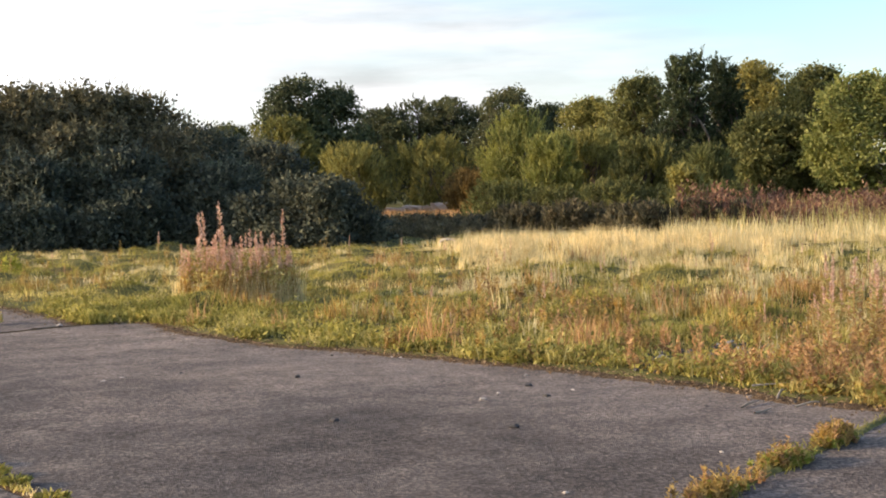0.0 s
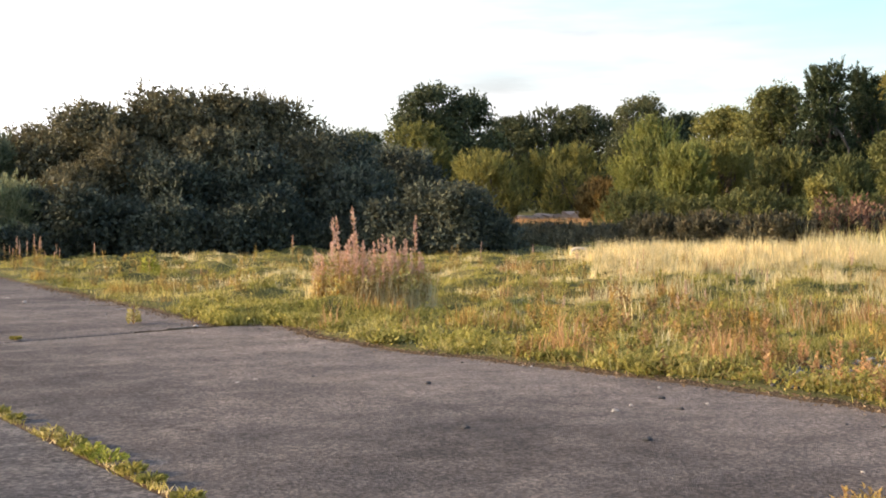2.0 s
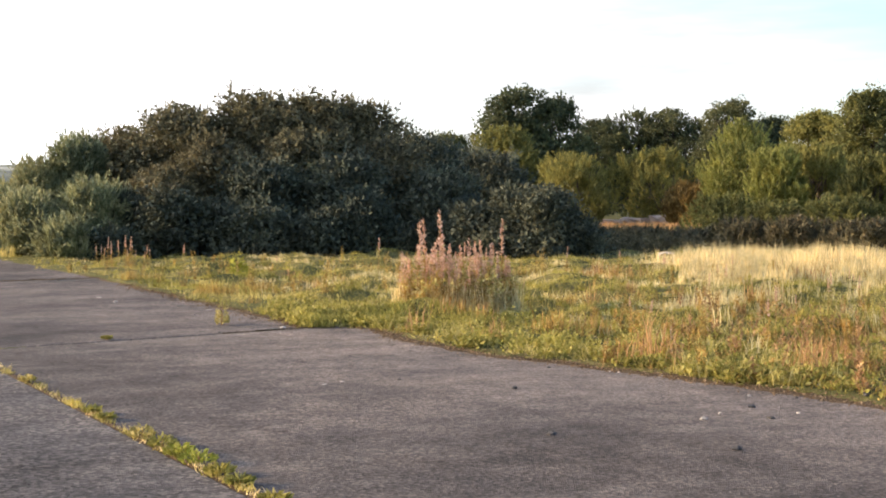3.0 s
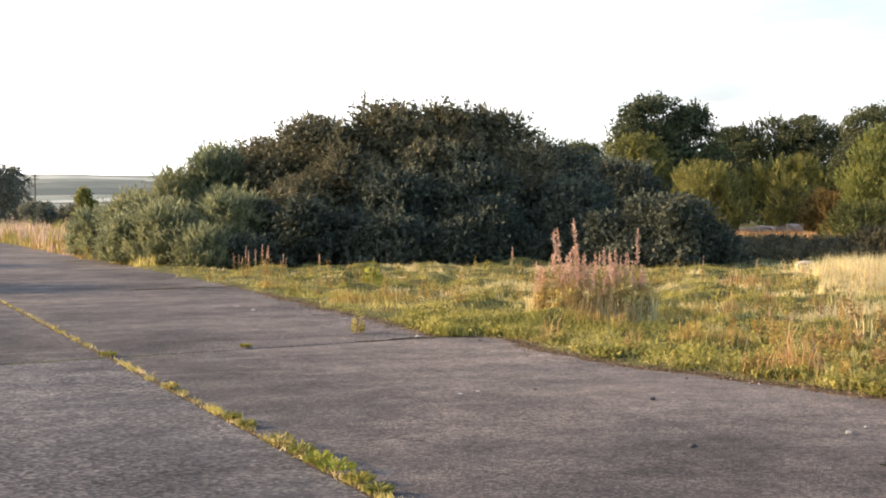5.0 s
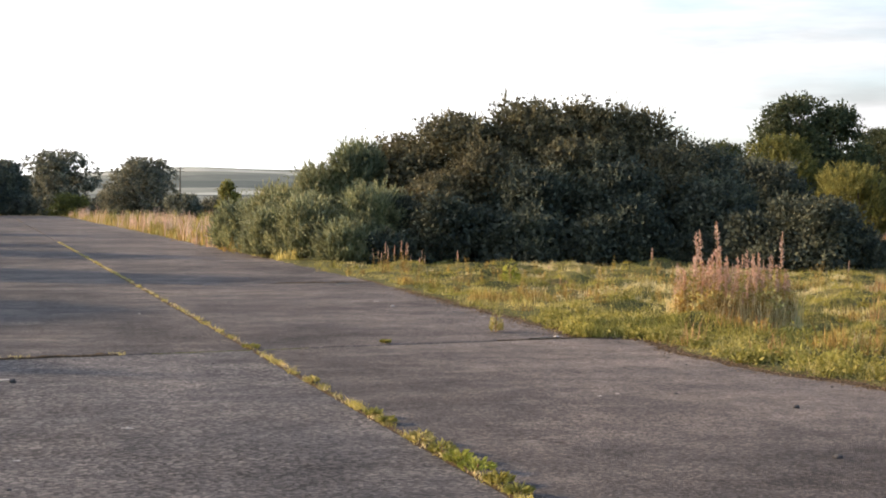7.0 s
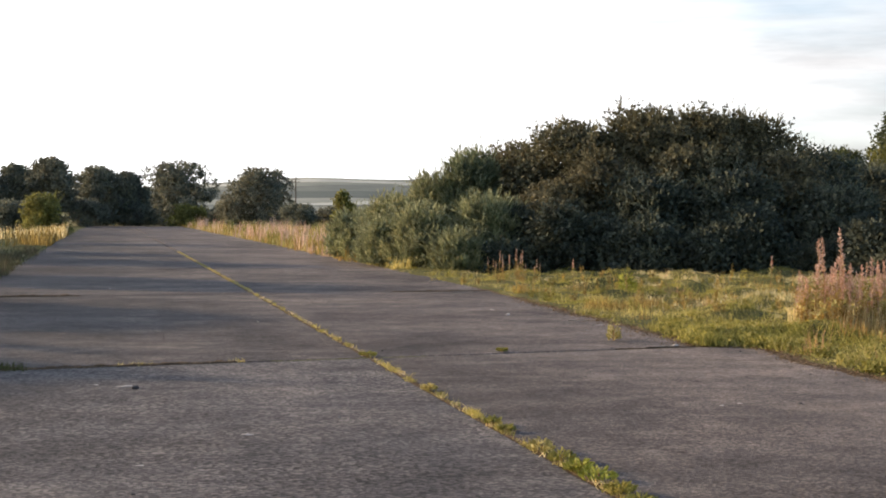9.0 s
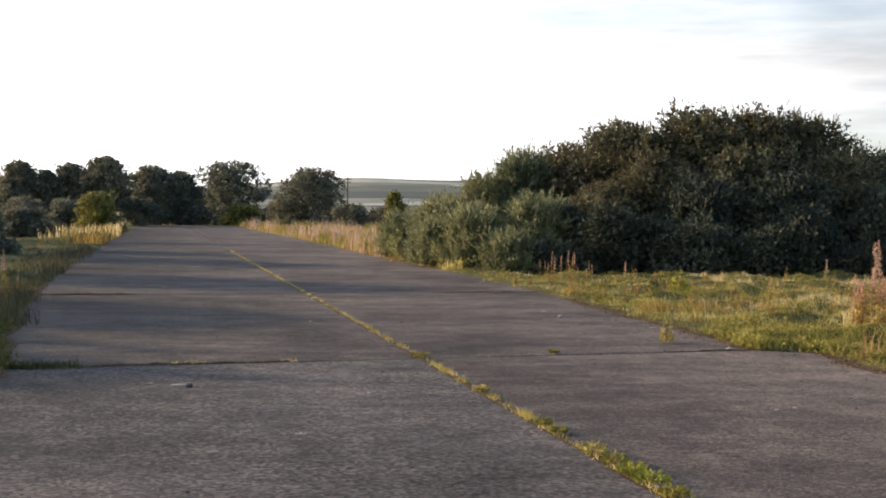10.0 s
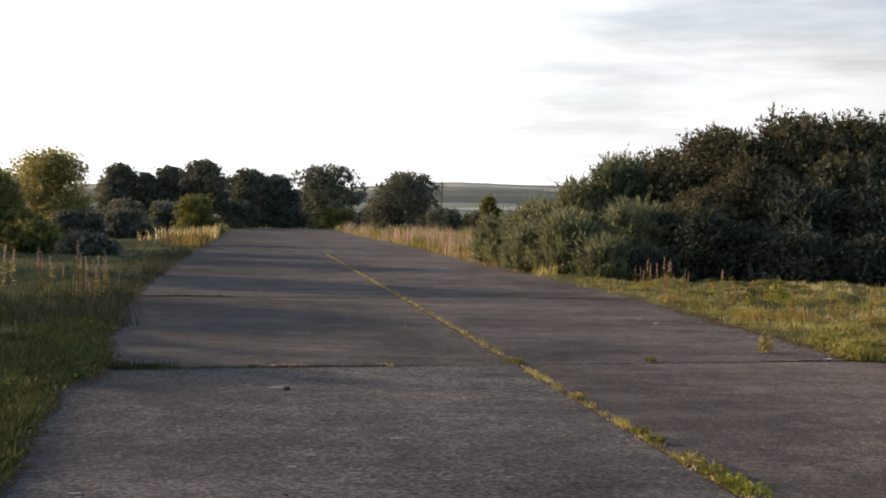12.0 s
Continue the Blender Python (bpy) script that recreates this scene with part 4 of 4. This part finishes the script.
herbs("clump_leaves", np.array([(9.75 + 0.95 * math.cos(a) * r, 17.4 + 0.8 * math.sin(a) * r, ground_z(9.75, 17.4) + rng.uniform(0, 0.5)) for a, r in zip(rng.uniform(0, 6.28, 110), np.sqrt(rng.random(110)))]),
      9, 0.07, 0.07, M_YELLOW, "yellow green leaves low in the willowherb clump")
for k in range(8):
    y = rng.uniform(20.5, 26.5)
    plant_spike(edge_left(y) - rng.uniform(0.25, 0.9), y, rng.uniform(0.45, 1.05), "willowherb in the left field")
for k in range(15):
    plant_spike(*polar(rng.uniform(14.9, 17.3), rng.uniform(32.5, 34.5)), rng.uniform(0.35, 0.75), "willowherb by the thicket")
for az, d, h in ((18.4, 32, 0.6), (26.0, 30, 0.75), (22.0, 31, 0.4), (33.5, 29, 0.6), (35.6, 30, 0.5), (30.3, 28, 0.55)):
    plant_spike(*polar(az, d), h, "willowherb by the thicket")
for az, d, h in ((-8.3, 27, 0.95), (-8.05, 27.3, 0.85), (-7.8, 27, 0.7), (-6.9, 26.5, 1.0), (-6.7, 27, 0.75), (-6.4, 27.5, 0.7), (-6.1, 26.6, 0.75), (-5.8, 27, 0.65), (-7.3, 28, 0.5),
                 (-6.5, 24, 0.6), (-7.0, 23, 0.55), (-9.2, 30, 0.8), (-9.6, 29, 0.9)):
    plant_spike(*polar(az, d), h, "willowherb in the left field")
for k in range(44):
    plant_spike(*polar(rng.uniform(52.0, 57.0), rng.uniform(12.2, 16.5)), rng.uniform(0.4, 0.78), "willowherb at the field's edge")
for k in range(34):
    plant_spike(*polar(rng.uniform(36, 55), rng.uniform(13, 28)), rng.uniform(0.3, 0.6), "willowherb in the field")


def far_spikes(n):
    at = scatter(n, 46.5, 58, 40, 62)
    h = rng.uniform(0.6, 1.25, n) * np.array([0.75 + 0.8 * wobble(x, y, 4, 91) + 0.3 * wobble(x, y, 1.3, 92) for x, y, z in at])
    k = 16
    s = np.tile(np.linspace(0.25, 1, k), n)[:, None]
    p = np.repeat(at, k, 0) + np.repeat(h, k)[:, None] * s * [0, 0, 1] + rng.normal(size=(n * k, 3)) * 0.035
    way = unit(random_dirs(n * k) * [1, 1, 0.4] + [0, 0, 0.9])
    return leaf_arrays(p, way, 0.20 * (1.25 - s[:, 0] * 0.5), 0.06, True)


tagged(new("willowherb_bed", mesh_of("willowherb_bed", *far_spikes(2300), M_PINKFAR)), "reddish bed of willowherb gone to seed", "weeds", kind="stuff")
tussocks("willowherb_tufts", scatter(260, 46, 58, 38, 60), 18, 0.3, 0.4, 1.1, 0.022, 0.4, M_YELLOW, "tall yellowing weeds in the willowherb bed")
grass("willowherb_grass", scatter(9000, 46, 58, 33, 50, None, 1.0), 0.25, 0.7, 0.02, 0.4, M_STRAW, "dry grass before the willowherb bed")

# ---- pavement ----
STRIP_X = 2.8
# transverse joints: where each meets x = 0, and its skew
JOINTS = [(-21.0, 0.2), (-9.0, 0.2), (2.95, 0.33), (15.08, 0.168), (27.5, 0.14)] + [(27.4 + 12.0 * k, 0.1) for k in range(1, 10)] + [(END_Y, 0.0)]
pavement = tagged(new("pavement"), "old concrete runway of cast bays with weedy joints", "runway", kind="structure")


def slab_mesh(corners, mat, gap=0.02):
    """A cast bay with slightly broken edges."""
    c = [Vector((x, y, 0)) for x, y in corners]
    mid = sum(c, Vector()) / 4
    outline = []
    for a, b in zip(c, c[1:] + c[:1]):
        n = max(4, int((b - a).length / 0.35))
        side = Vector((a.y - b.y, b.x - a.x, 0)).normalized()
        for k in range(n):
            p = a.lerp(b, k / n)
            chip = gap + abs(noise.noise((p.x * 2.3, p.y * 2.3, 1))) * 0.025
            outline.append(p + side * chip * (1 if side.dot(mid - p) > 0 else -1))
    bm = bmesh.new()
    rings = []
    for shrink, z in ((0, -0.2), (0, -0.02), (0.018, 0.0)):
        ring = []
        for p in outline:
            q = p + (mid - p).normalized() * shrink
            ring.append(bm.verts.new((q.x, q.y, z)))
        rings.append(ring)
    n = len(outline)
    for lo, hi in zip(rings, rings[1:]):
        for k in range(n):
            bm.faces.new((lo[k], lo[(k + 1) % n], hi[(k + 1) % n], hi[k]))
    bm.faces.new(rings[-1])
    me = bpy.data.meshes.new("slab")
    bm.to_mesh(me)
    bm.free()
    me.materials.append(mat)
    return me


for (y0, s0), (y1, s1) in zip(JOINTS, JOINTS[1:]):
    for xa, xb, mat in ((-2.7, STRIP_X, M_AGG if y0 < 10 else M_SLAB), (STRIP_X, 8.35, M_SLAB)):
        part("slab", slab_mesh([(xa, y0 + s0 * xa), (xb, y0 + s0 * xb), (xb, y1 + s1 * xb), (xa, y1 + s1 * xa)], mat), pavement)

# ---- joints ----


def joint_point(k, x):
    y0, s = JOINTS[k]
    return x, y0 + s * x


def moss_strip(name, pts, width, height, mat, label):
    """A low uneven strip of soil and moss that fills a joint."""
    v, f = [], []
    cols = 7
    for i, (x, y) in enumerate(pts):
        a = pts[max(i - 1, 0)]
        b = pts[min(i + 1, len(pts) - 1)]
        t = Vector((b[0] - a[0], b[1] - a[1], 0)).normalized()
        w = width * (0.55 + 0.9 * abs(wobble(x, y, 0.35, 61)) + 0.4 * abs(wobble(x, y, 1.4, 62)))
        for c in range(cols):
            u = c / (cols - 1) * 2 - 1
            z = -0.012 + (height * (1 - u * u)) * (0.5 + 0.8 * abs(wobble(x + u, y, 0.12, 63)))
            v.append((x - t.y * u * w, y + t.x * u * w, z if abs(u) < 0.99 else -0.02))
    for i in range(len(pts) - 1):
        for c in range(cols - 1):
            f.append((i * cols + c, i * cols + c + 1, (i + 1) * cols + c + 1, (i + 1) * cols + c))
    return tagged(new(name, mesh_of(name, v, f, mat, True)), label, "moss", kind="stuff")


strip_pts = [(STRIP_X + 0.015 + 0.02 * wobble(0, y, 0.8), y) for y in np.arange(3.0, 56, 0.06)]
moss_strip("joint_moss", strip_pts, 0.055, 0.022, M_LITTER, "mossy soil in the long joint")
moss_strip("joint_moss", [joint_point(3, x) for x in np.arange(-1.7, 1.35, 0.04)], 0.07, 0.045, M_LITTER, "dark moss and soil in a cross joint")
moss_strip("joint_moss", [joint_point(3, x) for x in np.arange(1.7, 3.5, 0.04)], 0.025, 0.02, M_MOSS, "thin moss in a cross joint")
moss_strip("joint_moss", [joint_point(3, x) for x in np.arange(5.85, 7.2, 0.04)], 0.05, 0.035, M_LITTER, "dark moss and soil in a cross joint")
moss_strip("joint_moss", [joint_point(4, x) for x in np.arange(-2.3, -0.4, 0.05)], 0.12, 0.06, M_LITTER, "dark moss and soil in a cross joint")
moss_strip("joint_moss", [joint_point(4, x) for x in np.arange(5.6, 7.8, 0.05)], 0.10, 0.045, M_LITTER, "dark moss and soil in a cross joint")
moss_strip("joint_moss", [joint_point(2, x) for x in np.arange(4.6, 8.6, 0.04)], 0.07, 0.05, M_MOSS, "mossy soil in a weedy cross joint")


moss_strip("edge_litter", [(edge_right(y) + 0.03, y) for y in np.arange(5.6, 15.7, 0.05)], 0.22, 0.035, M_LITTER, "brown plant litter along the concrete's edge")
moss_strip("edge_litter", [(edge_right(y) + 0.04, y) for y in np.arange(16.4, 30, 0.06)], 0.12, 0.03, M_LITTER, "brown plant litter along the concrete's edge")
moss_strip("edge_litter", [(edge_left(y) - 0.02, y) for y in np.arange(7.5, 30, 0.06)], 0.16, 0.05, M_LITTER, "dark soil along the left edge of the concrete")


bits = np.array([(edge_right(y) + rng.normal() * 0.14 + 0.02, y, 0.022 * rng.random() + 0.006) for y in rng.uniform(5.6, 26, 9000)])
bit_size = rng.uniform(0.010, 0.032, len(bits))
tagged(new("leaf_litter", mesh_of("leaf_litter", *leaf_arrays(bits, unit(random_dirs(len(bits)) * [1, 1, 0.35]), bit_size, bit_size * 0.6), M_DEADLEAF)), "dead brown leaves along the concrete's edge", "litter", kind="stuff")


def along(pts, n, spread, keep=lambda x, y: 1.0):
    out = []
    while len(out) < n:
        x, y = pts[int(rng.integers(len(pts)))]
        if keep(x, y) > rng.random():
            out.append((x + rng.normal() * spread, y + rng.normal() * spread, 0.0))
    return np.array(out)


def clumpy(x, y):
    return min(max(0.12 + 2.6 * wobble(x, y, 0.4, 71), 0.02), 1) * (1.0 if y < 12 else 0.45 if y < 20 else 0.25)


grass("joint_grass", along(strip_pts, 2100, 0.022, clumpy), 0.02, 0.075, 0.010, 1.1, M_GREEN, "short green grass growing in the long joint")
grass("joint_straw", along(strip_pts, 1600, 0.026, clumpy), 0.02, 0.06, 0.010, 1.0, M_YELLOW, "yellow grass growing in the long joint")
grass("joint_straw", along(strip_pts, 900, 0.026, lambda x, y: clumpy(x, y + 3)), 0.02, 0.06, 0.010, 1.1, M_STRAW, "dry pale grass growing in the long joint")
cross2 = [joint_point(2, x) for x in np.arange(5.0, 8.6, 0.03)]
stalks("joint_weeds", along(cross2, 70, 0.03, clumpy), 4, 13, 0.05, 0.16, 0.04, M_GOLD, "golden weeds growing in a cross joint")
stalks("joint_weeds", along(cross2, 30, 0.03, clumpy), 4, 13, 0.05, 0.14, 0.04, M_RUST, "rusty weeds growing in a cross joint")
stalks("joint_weeds", along(cross2, 60, 0.03, clumpy), 4, 11, 0.03, 0.10, 0.04, M_LIMEHERB, "yellow green weeds growing in a cross joint")
grass("joint_weeds", along(cross2, 2400, 0.04, clumpy), 0.02, 0.07, 0.010, 1.0, M_GREEN, "green grass growing in a cross joint")
cross3 = [joint_point(3, x) for x in np.arange(-1.7, 1.4, 0.03)]
grass("joint_grass", along(cross3, 170, 0.02, clumpy), 0.015, 0.06, 0.01, 0.8, M_YELLOW, "sparse dry grass in a cross joint")


tongue = [(x, y + rng.normal() * 0.05) for x, y in (joint_point(3, v) for v in np.arange(-1.9, -0.75, 0.02))]
grass("joint_grass", along(tongue, 1500, 0.05, lambda x, y: min(1, (-0.7 - x) * 0.9)), 0.03, 0.11, 0.012, 0.9, M_LUSHSHADE, "dark grass that creeps along a cross joint")


def clump(name, x, y, radius, height, leaf, mat, label, n=130):
    """A leafy weed: leaves that rise from one root."""
    thing = tagged(new(name), label, "weed", "weeds in the long joint")
    thing.location = (x, y, 0)
    r = radius * np.sqrt(rng.random(n))
    a = rng.uniform(0, 6.28, n)
    at = np.stack([r * np.cos(a), r * np.sin(a), 0.01 + height * rng.random(n) * (1 - r / radius * 0.7)], -1)
    way = unit(np.stack([np.cos(a), np.sin(a), rng.uniform(0.2, 1.4, n)], -1))
    size = leaf * rng.uniform(0.6, 1.2, n)
    part("leaves", mesh_of("leaves", *leaf_arrays(at, way, size, size * 0.42), mat), thing)
    part("root", mesh_of("root", *tube_arrays([(0, 0, -0.03), (0, 0, 0.01), (0.004, 0, height * 0.7)], [0.012, 0.01, 0.004], 6), M_RUST), thing)
    return thing


for x, y, r, h, mat in ((2.82, 9.25, 0.075, 0.08, M_YELLOW), (2.83, 8.85, 0.08, 0.07, M_HERB), (2.84, 8.5, 0.085, 0.07, M_LIMEHERB), (2.85, 8.2, 0.10, 0.07, M_LIMEHERB),
                        (2.84, 7.8, 0.07, 0.05, M_GREEN), (2.83, 7.45, 0.06, 0.05, M_HERB), (2.83, 10.15, 0.045, 0.03, M_HERB), (2.82, 10.5, 0.045, 0.05, M_GREEN),
                        (2.82, 6.9, 0.07, 0.05, M_HERB), (2.81, 12.6, 0.05, 0.04, M_YELLOW), (2.82, 15.7, 0.08, 0.04, M_HERB), (4.44, 16.0, 0.04, 0.02, M_HERB)):
    clump("joint_weed", x, y, r, h, 0.045, mat, "low leafy weed growing in a concrete joint", 170)
clump("yellow_weed", 6.24, 17.22, 0.075, 0.31, 0.05, M_YELLOW, "small yellow weed standing alone on concrete", 240)
bright = clump("yellow_herb", 10.5, 28.1, 0.18, 0.62, 0.13, M_LIMEHERB, "bright yellow-green herb standing above the grass", 160)
bright.location.z = ground_z(10.5, 28.1)

# ---- loose things ----


def lump_mesh(name, size, seed, mat, cuts=1):
    bm = bmesh.new()
    bmesh.ops.create_icosphere(bm, subdivisions=2, radius=1)
    for v in bm.verts:
        v.co *= 1 + 0.45 * noise.noise(v.co * 1.4 + Vector((seed, 0, 0)))
        v.co = Vector((v.co.x * size[0], v.co.y * size[1], v.co.z * size[2]))
    me = bpy.data.meshes.new(name)
    bm.to_mesh(me)
    bm.free()
    me.materials.append(mat)
    return me


PEBBLES = [(lump_mesh("pebble", (0.030, 0.022, 0.016), 1.3, M_GREY), "small grey pebble lying on concrete"),
           (lump_mesh("pebble", (0.026, 0.02, 0.013), 4.1, M_DARKSTONE), "small dark pebble lying on concrete"),
           (lump_mesh("pebble", (0.022, 0.02, 0.012), 7.7, M_PALE), "small pale pebble lying on concrete")]


def pebble(x, y, k, scale=1.0):
    me, label = PEBBLES[k]
    ob = tagged(new("pebble", me), label, "pebble", "pebbles on the concrete")
    z = 0.008 * scale if inside(x, y) else ground_z(x, y) + 0.01
    ob.location, ob.rotation_euler, ob.scale = (x, y, z), (0, 0, rng.uniform(0, 6.28)), (scale, scale, scale)


for x, y, k, sc in ((6.28, 10.19, 1, 1.2), (6.88, 8.26, 2, 0.7), (5.28, 8.07, 1, 1.2), (5.99, 7.01, 1, 1.3), (6.14, 21.73, 2, 1.4), (0.97, 10.34, 2, 0.7), (7.05, 7.9, 1, 1),
                    (7.3, 8.4, 1, 1.2), (6.6, 8.1, 0, 1), (6.69, 16.3, 2, 1.6), (7.4, 8.0, 2, 0.6), (4.9, 5.3, 2, 0.7), (6.9, 5.2, 2, 0.9), (7.1, 16.6, 0, 1.8), (0.25, 13.2, 1, 1.5)):
    pebble(x, y, k, sc)
for k in range(60):
    y = 5 + 40 * rng.random() ** 2
    x = rng.uniform(edge_left(y) + 0.2, edge_right(y) - 0.1)
    if rng.random() < 0.4:
        x = edge_right(y) - abs(rng.normal()) * 0.25
    pebble(x, y, int(rng.choice([0, 1, 1, 1, 2])), rng.uniform(0.3, 0.75))
for k in range(40):
    x, y = polar(rng.uniform(46, 57), rng.uniform(8.8, 12.0))
    if inside(x, y, 0.1):
        continue
    pebble(x, y, int(rng.choice([0, 1, 1, 1, 1, 0])), rng.uniform(0.5, 1.3))


for k in range(70):
    x, y = 9.5 + rng.normal() * 0.8, 8.5 + rng.normal() * 0.4
    if not inside(x, y, 0.05):
        pebble(x, y, int(rng.choice([0, 1, 1, 1])), rng.uniform(0.6, 1.8))


def flake(x, y, size, mat, name, label, turn=0.0):
    """A thin broken flake with an uneven outline."""
    bm = bmesh.new()
    n = 9
    ring = []
    for k in range(n):
        a = k / n * 2 * math.pi
        r = size * 0.62 * (0.35 + 0.9 * rng.random())
        ring.append((math.cos(a) * r, math.sin(a) * r * 0.42))
    lo = [bm.verts.new((u, w, 0)) for u, w in ring]
    hi = [bm.verts.new((u * 0.85, w * 0.85, 0.005)) for u, w in ring]
    for k in range(n):
        bm.faces.new((lo[k], lo[(k + 1) % n], hi[(k + 1) % n], hi[k]))
    bm.faces.new(hi)
    bm.faces.new(lo[::-1])
    me = bpy.data.meshes.new(name)
    bm.to_mesh(me)
    bm.free()
    me.materials.append(mat)
    ob = tagged(new(name, me), label, "flake", "flakes on the concrete")
    ob.location, ob.rotation_euler = (x, y, 0.002), (0, 0, turn)


for x, y, size in ((0.15, 13.36, 0.13), (-0.1, 13.5, 0.05), (0.97, 10.34, 0.07), (6.2, 22.9, 0.12), (6.9, 19.6, 0.09), (-1.05, 8.35, 0.08), (0.2, 9.2, 0.05), (5.0, 11.2, 0.05), (5.2, 11.3, 0.04)):
    flake(x, y, size, M_PALE, "concrete_flake", "pale flake of broken concrete on the runway", rng.uniform(-0.4, 0.4))
for x, y, length, turn in ((7.75, 6.55, 0.28, 0.3), (8.0, 6.25, 0.22, -0.2), (8.15, 6.6, 0.35, 0.5), (7.6, 6.3, 0.2, 0.1), (8.45, 6.9, 0.4, -0.4), (8.7, 7.2, 0.36, 0.2), (8.5, 7.5, 0.3, 0.9), (7.0, 28.0, 0.5, 0.2), (6.9, 20.4, 0.4, -0.3), (6.5, 16.2, 0.3, 0.1)):
    path = limb_path((-length / 2, 0, 0), (length / 2, 0, 0.01), 0.015)
    ob = tagged(new("twig", mesh_of("twig", *tube_arrays(path, [0.009, 0.009, 0.008, 0.007, 0.006, 0.003], 6), M_WOOD, True)), "bleached dry twig lying by the grass", "twig", "twigs")
    ob.location = (x, y, 0.008 if inside(x, y) else ground_z(x, y) + 0.02)
    ob.rotation_euler = (0, 0, turn)


def block_mesh(name, size, mat, seed):
    """A broken block with knocked-off corners."""
    bm = bmesh.new()
    bmesh.ops.create_cube(bm, size=1)
    bmesh.ops.subdivide_edges(bm, edges=bm.edges[:], cuts=3, use_grid_fill=True)
    for v in bm.verts:
        v.co = Vector([c * s for c, s in zip(v.co, size)])
        v.co += Vector((noise.noise(v.co * 3 + Vector((seed, 0, 0))), noise.noise(v.co * 3 + Vector((0, seed, 0))), noise.noise(v.co * 3 + Vector((0, 0, seed))))) * min(size) * 0.28
        v.co.z += size[2] / 2
    me = bpy.data.meshes.new(name)
    bm.to_mesh(me)
    bm.free()
    me.materials.append(mat)
    return me


for az, d, sx, sy, sz in ((35.2, 80, 1.3, 0.7, 0.55), (36.0, 80.5, 1.1, 0.8, 0.6), (36.7, 80, 0.9, 0.7, 0.55), (37.2, 79.5, 1.2, 0.8, 0.7), (37.8, 79, 0.8, 0.7, 0.6), (38.2, 79.5, 0.7, 0.6, 0.6)):
    x, y = polar(az, d)
    ob = tagged(new("rubble_block", block_mesh("rubble_block", (sx, sy, sz), M_BLOCK, az)), "reddish pale block of broken concrete on a bank", "rubble", "rubble blocks")
    ob.location, ob.rotation_euler = (x, y, ground_z(x, y) - 0.12), (0, 0, -radians(az) + rng.normal() * 0.1)
x, y = polar(37.4, 33.5)
pipe = tagged(new("bent_pipe", mesh_of("bent_pipe", *tube_arrays([(-0.17, 0, -0.25), (-0.17, 0, 0.1), (-0.12, 0, 0.2), (0.0, 0, 0.22), (0.16, 0, 0.2), (0.2, 0, 0.12), (0.2, 0, -0.1)], [0.035] * 7, 8), M_PALE, True)),
              "white bent pipe end standing in the grass", "pipe")
pipe.location, pipe.rotation_euler = (x, y, ground_z(x, y) + 0.10), (0, 0, -radians(37))

# telegraph pole before the hill
x, y = polar(7.47, 300)
pole = tagged(new("telegraph_pole"), "thin wooden telegraph pole before the hill", "pole")
pole.location, pole.rotation_euler = (x, y, ground_z(x, y)), (0, 0, 0.2)
part("shaft", mesh_of("shaft", *tube_arrays([(0, 0, -0.5), (0, 0, 4), (0, 0, 8.8)], [0.17, 0.15, 0.11], 8), M_POLE, True), pole)
for z in (8.3, 7.7):
    part("crossarm", mesh_of("crossarm", *tube_arrays([(-0.8, 0, z), (0, 0, z), (0.8, 0, z)], [0.07, 0.07, 0.07], 6), M_POLE), pole)
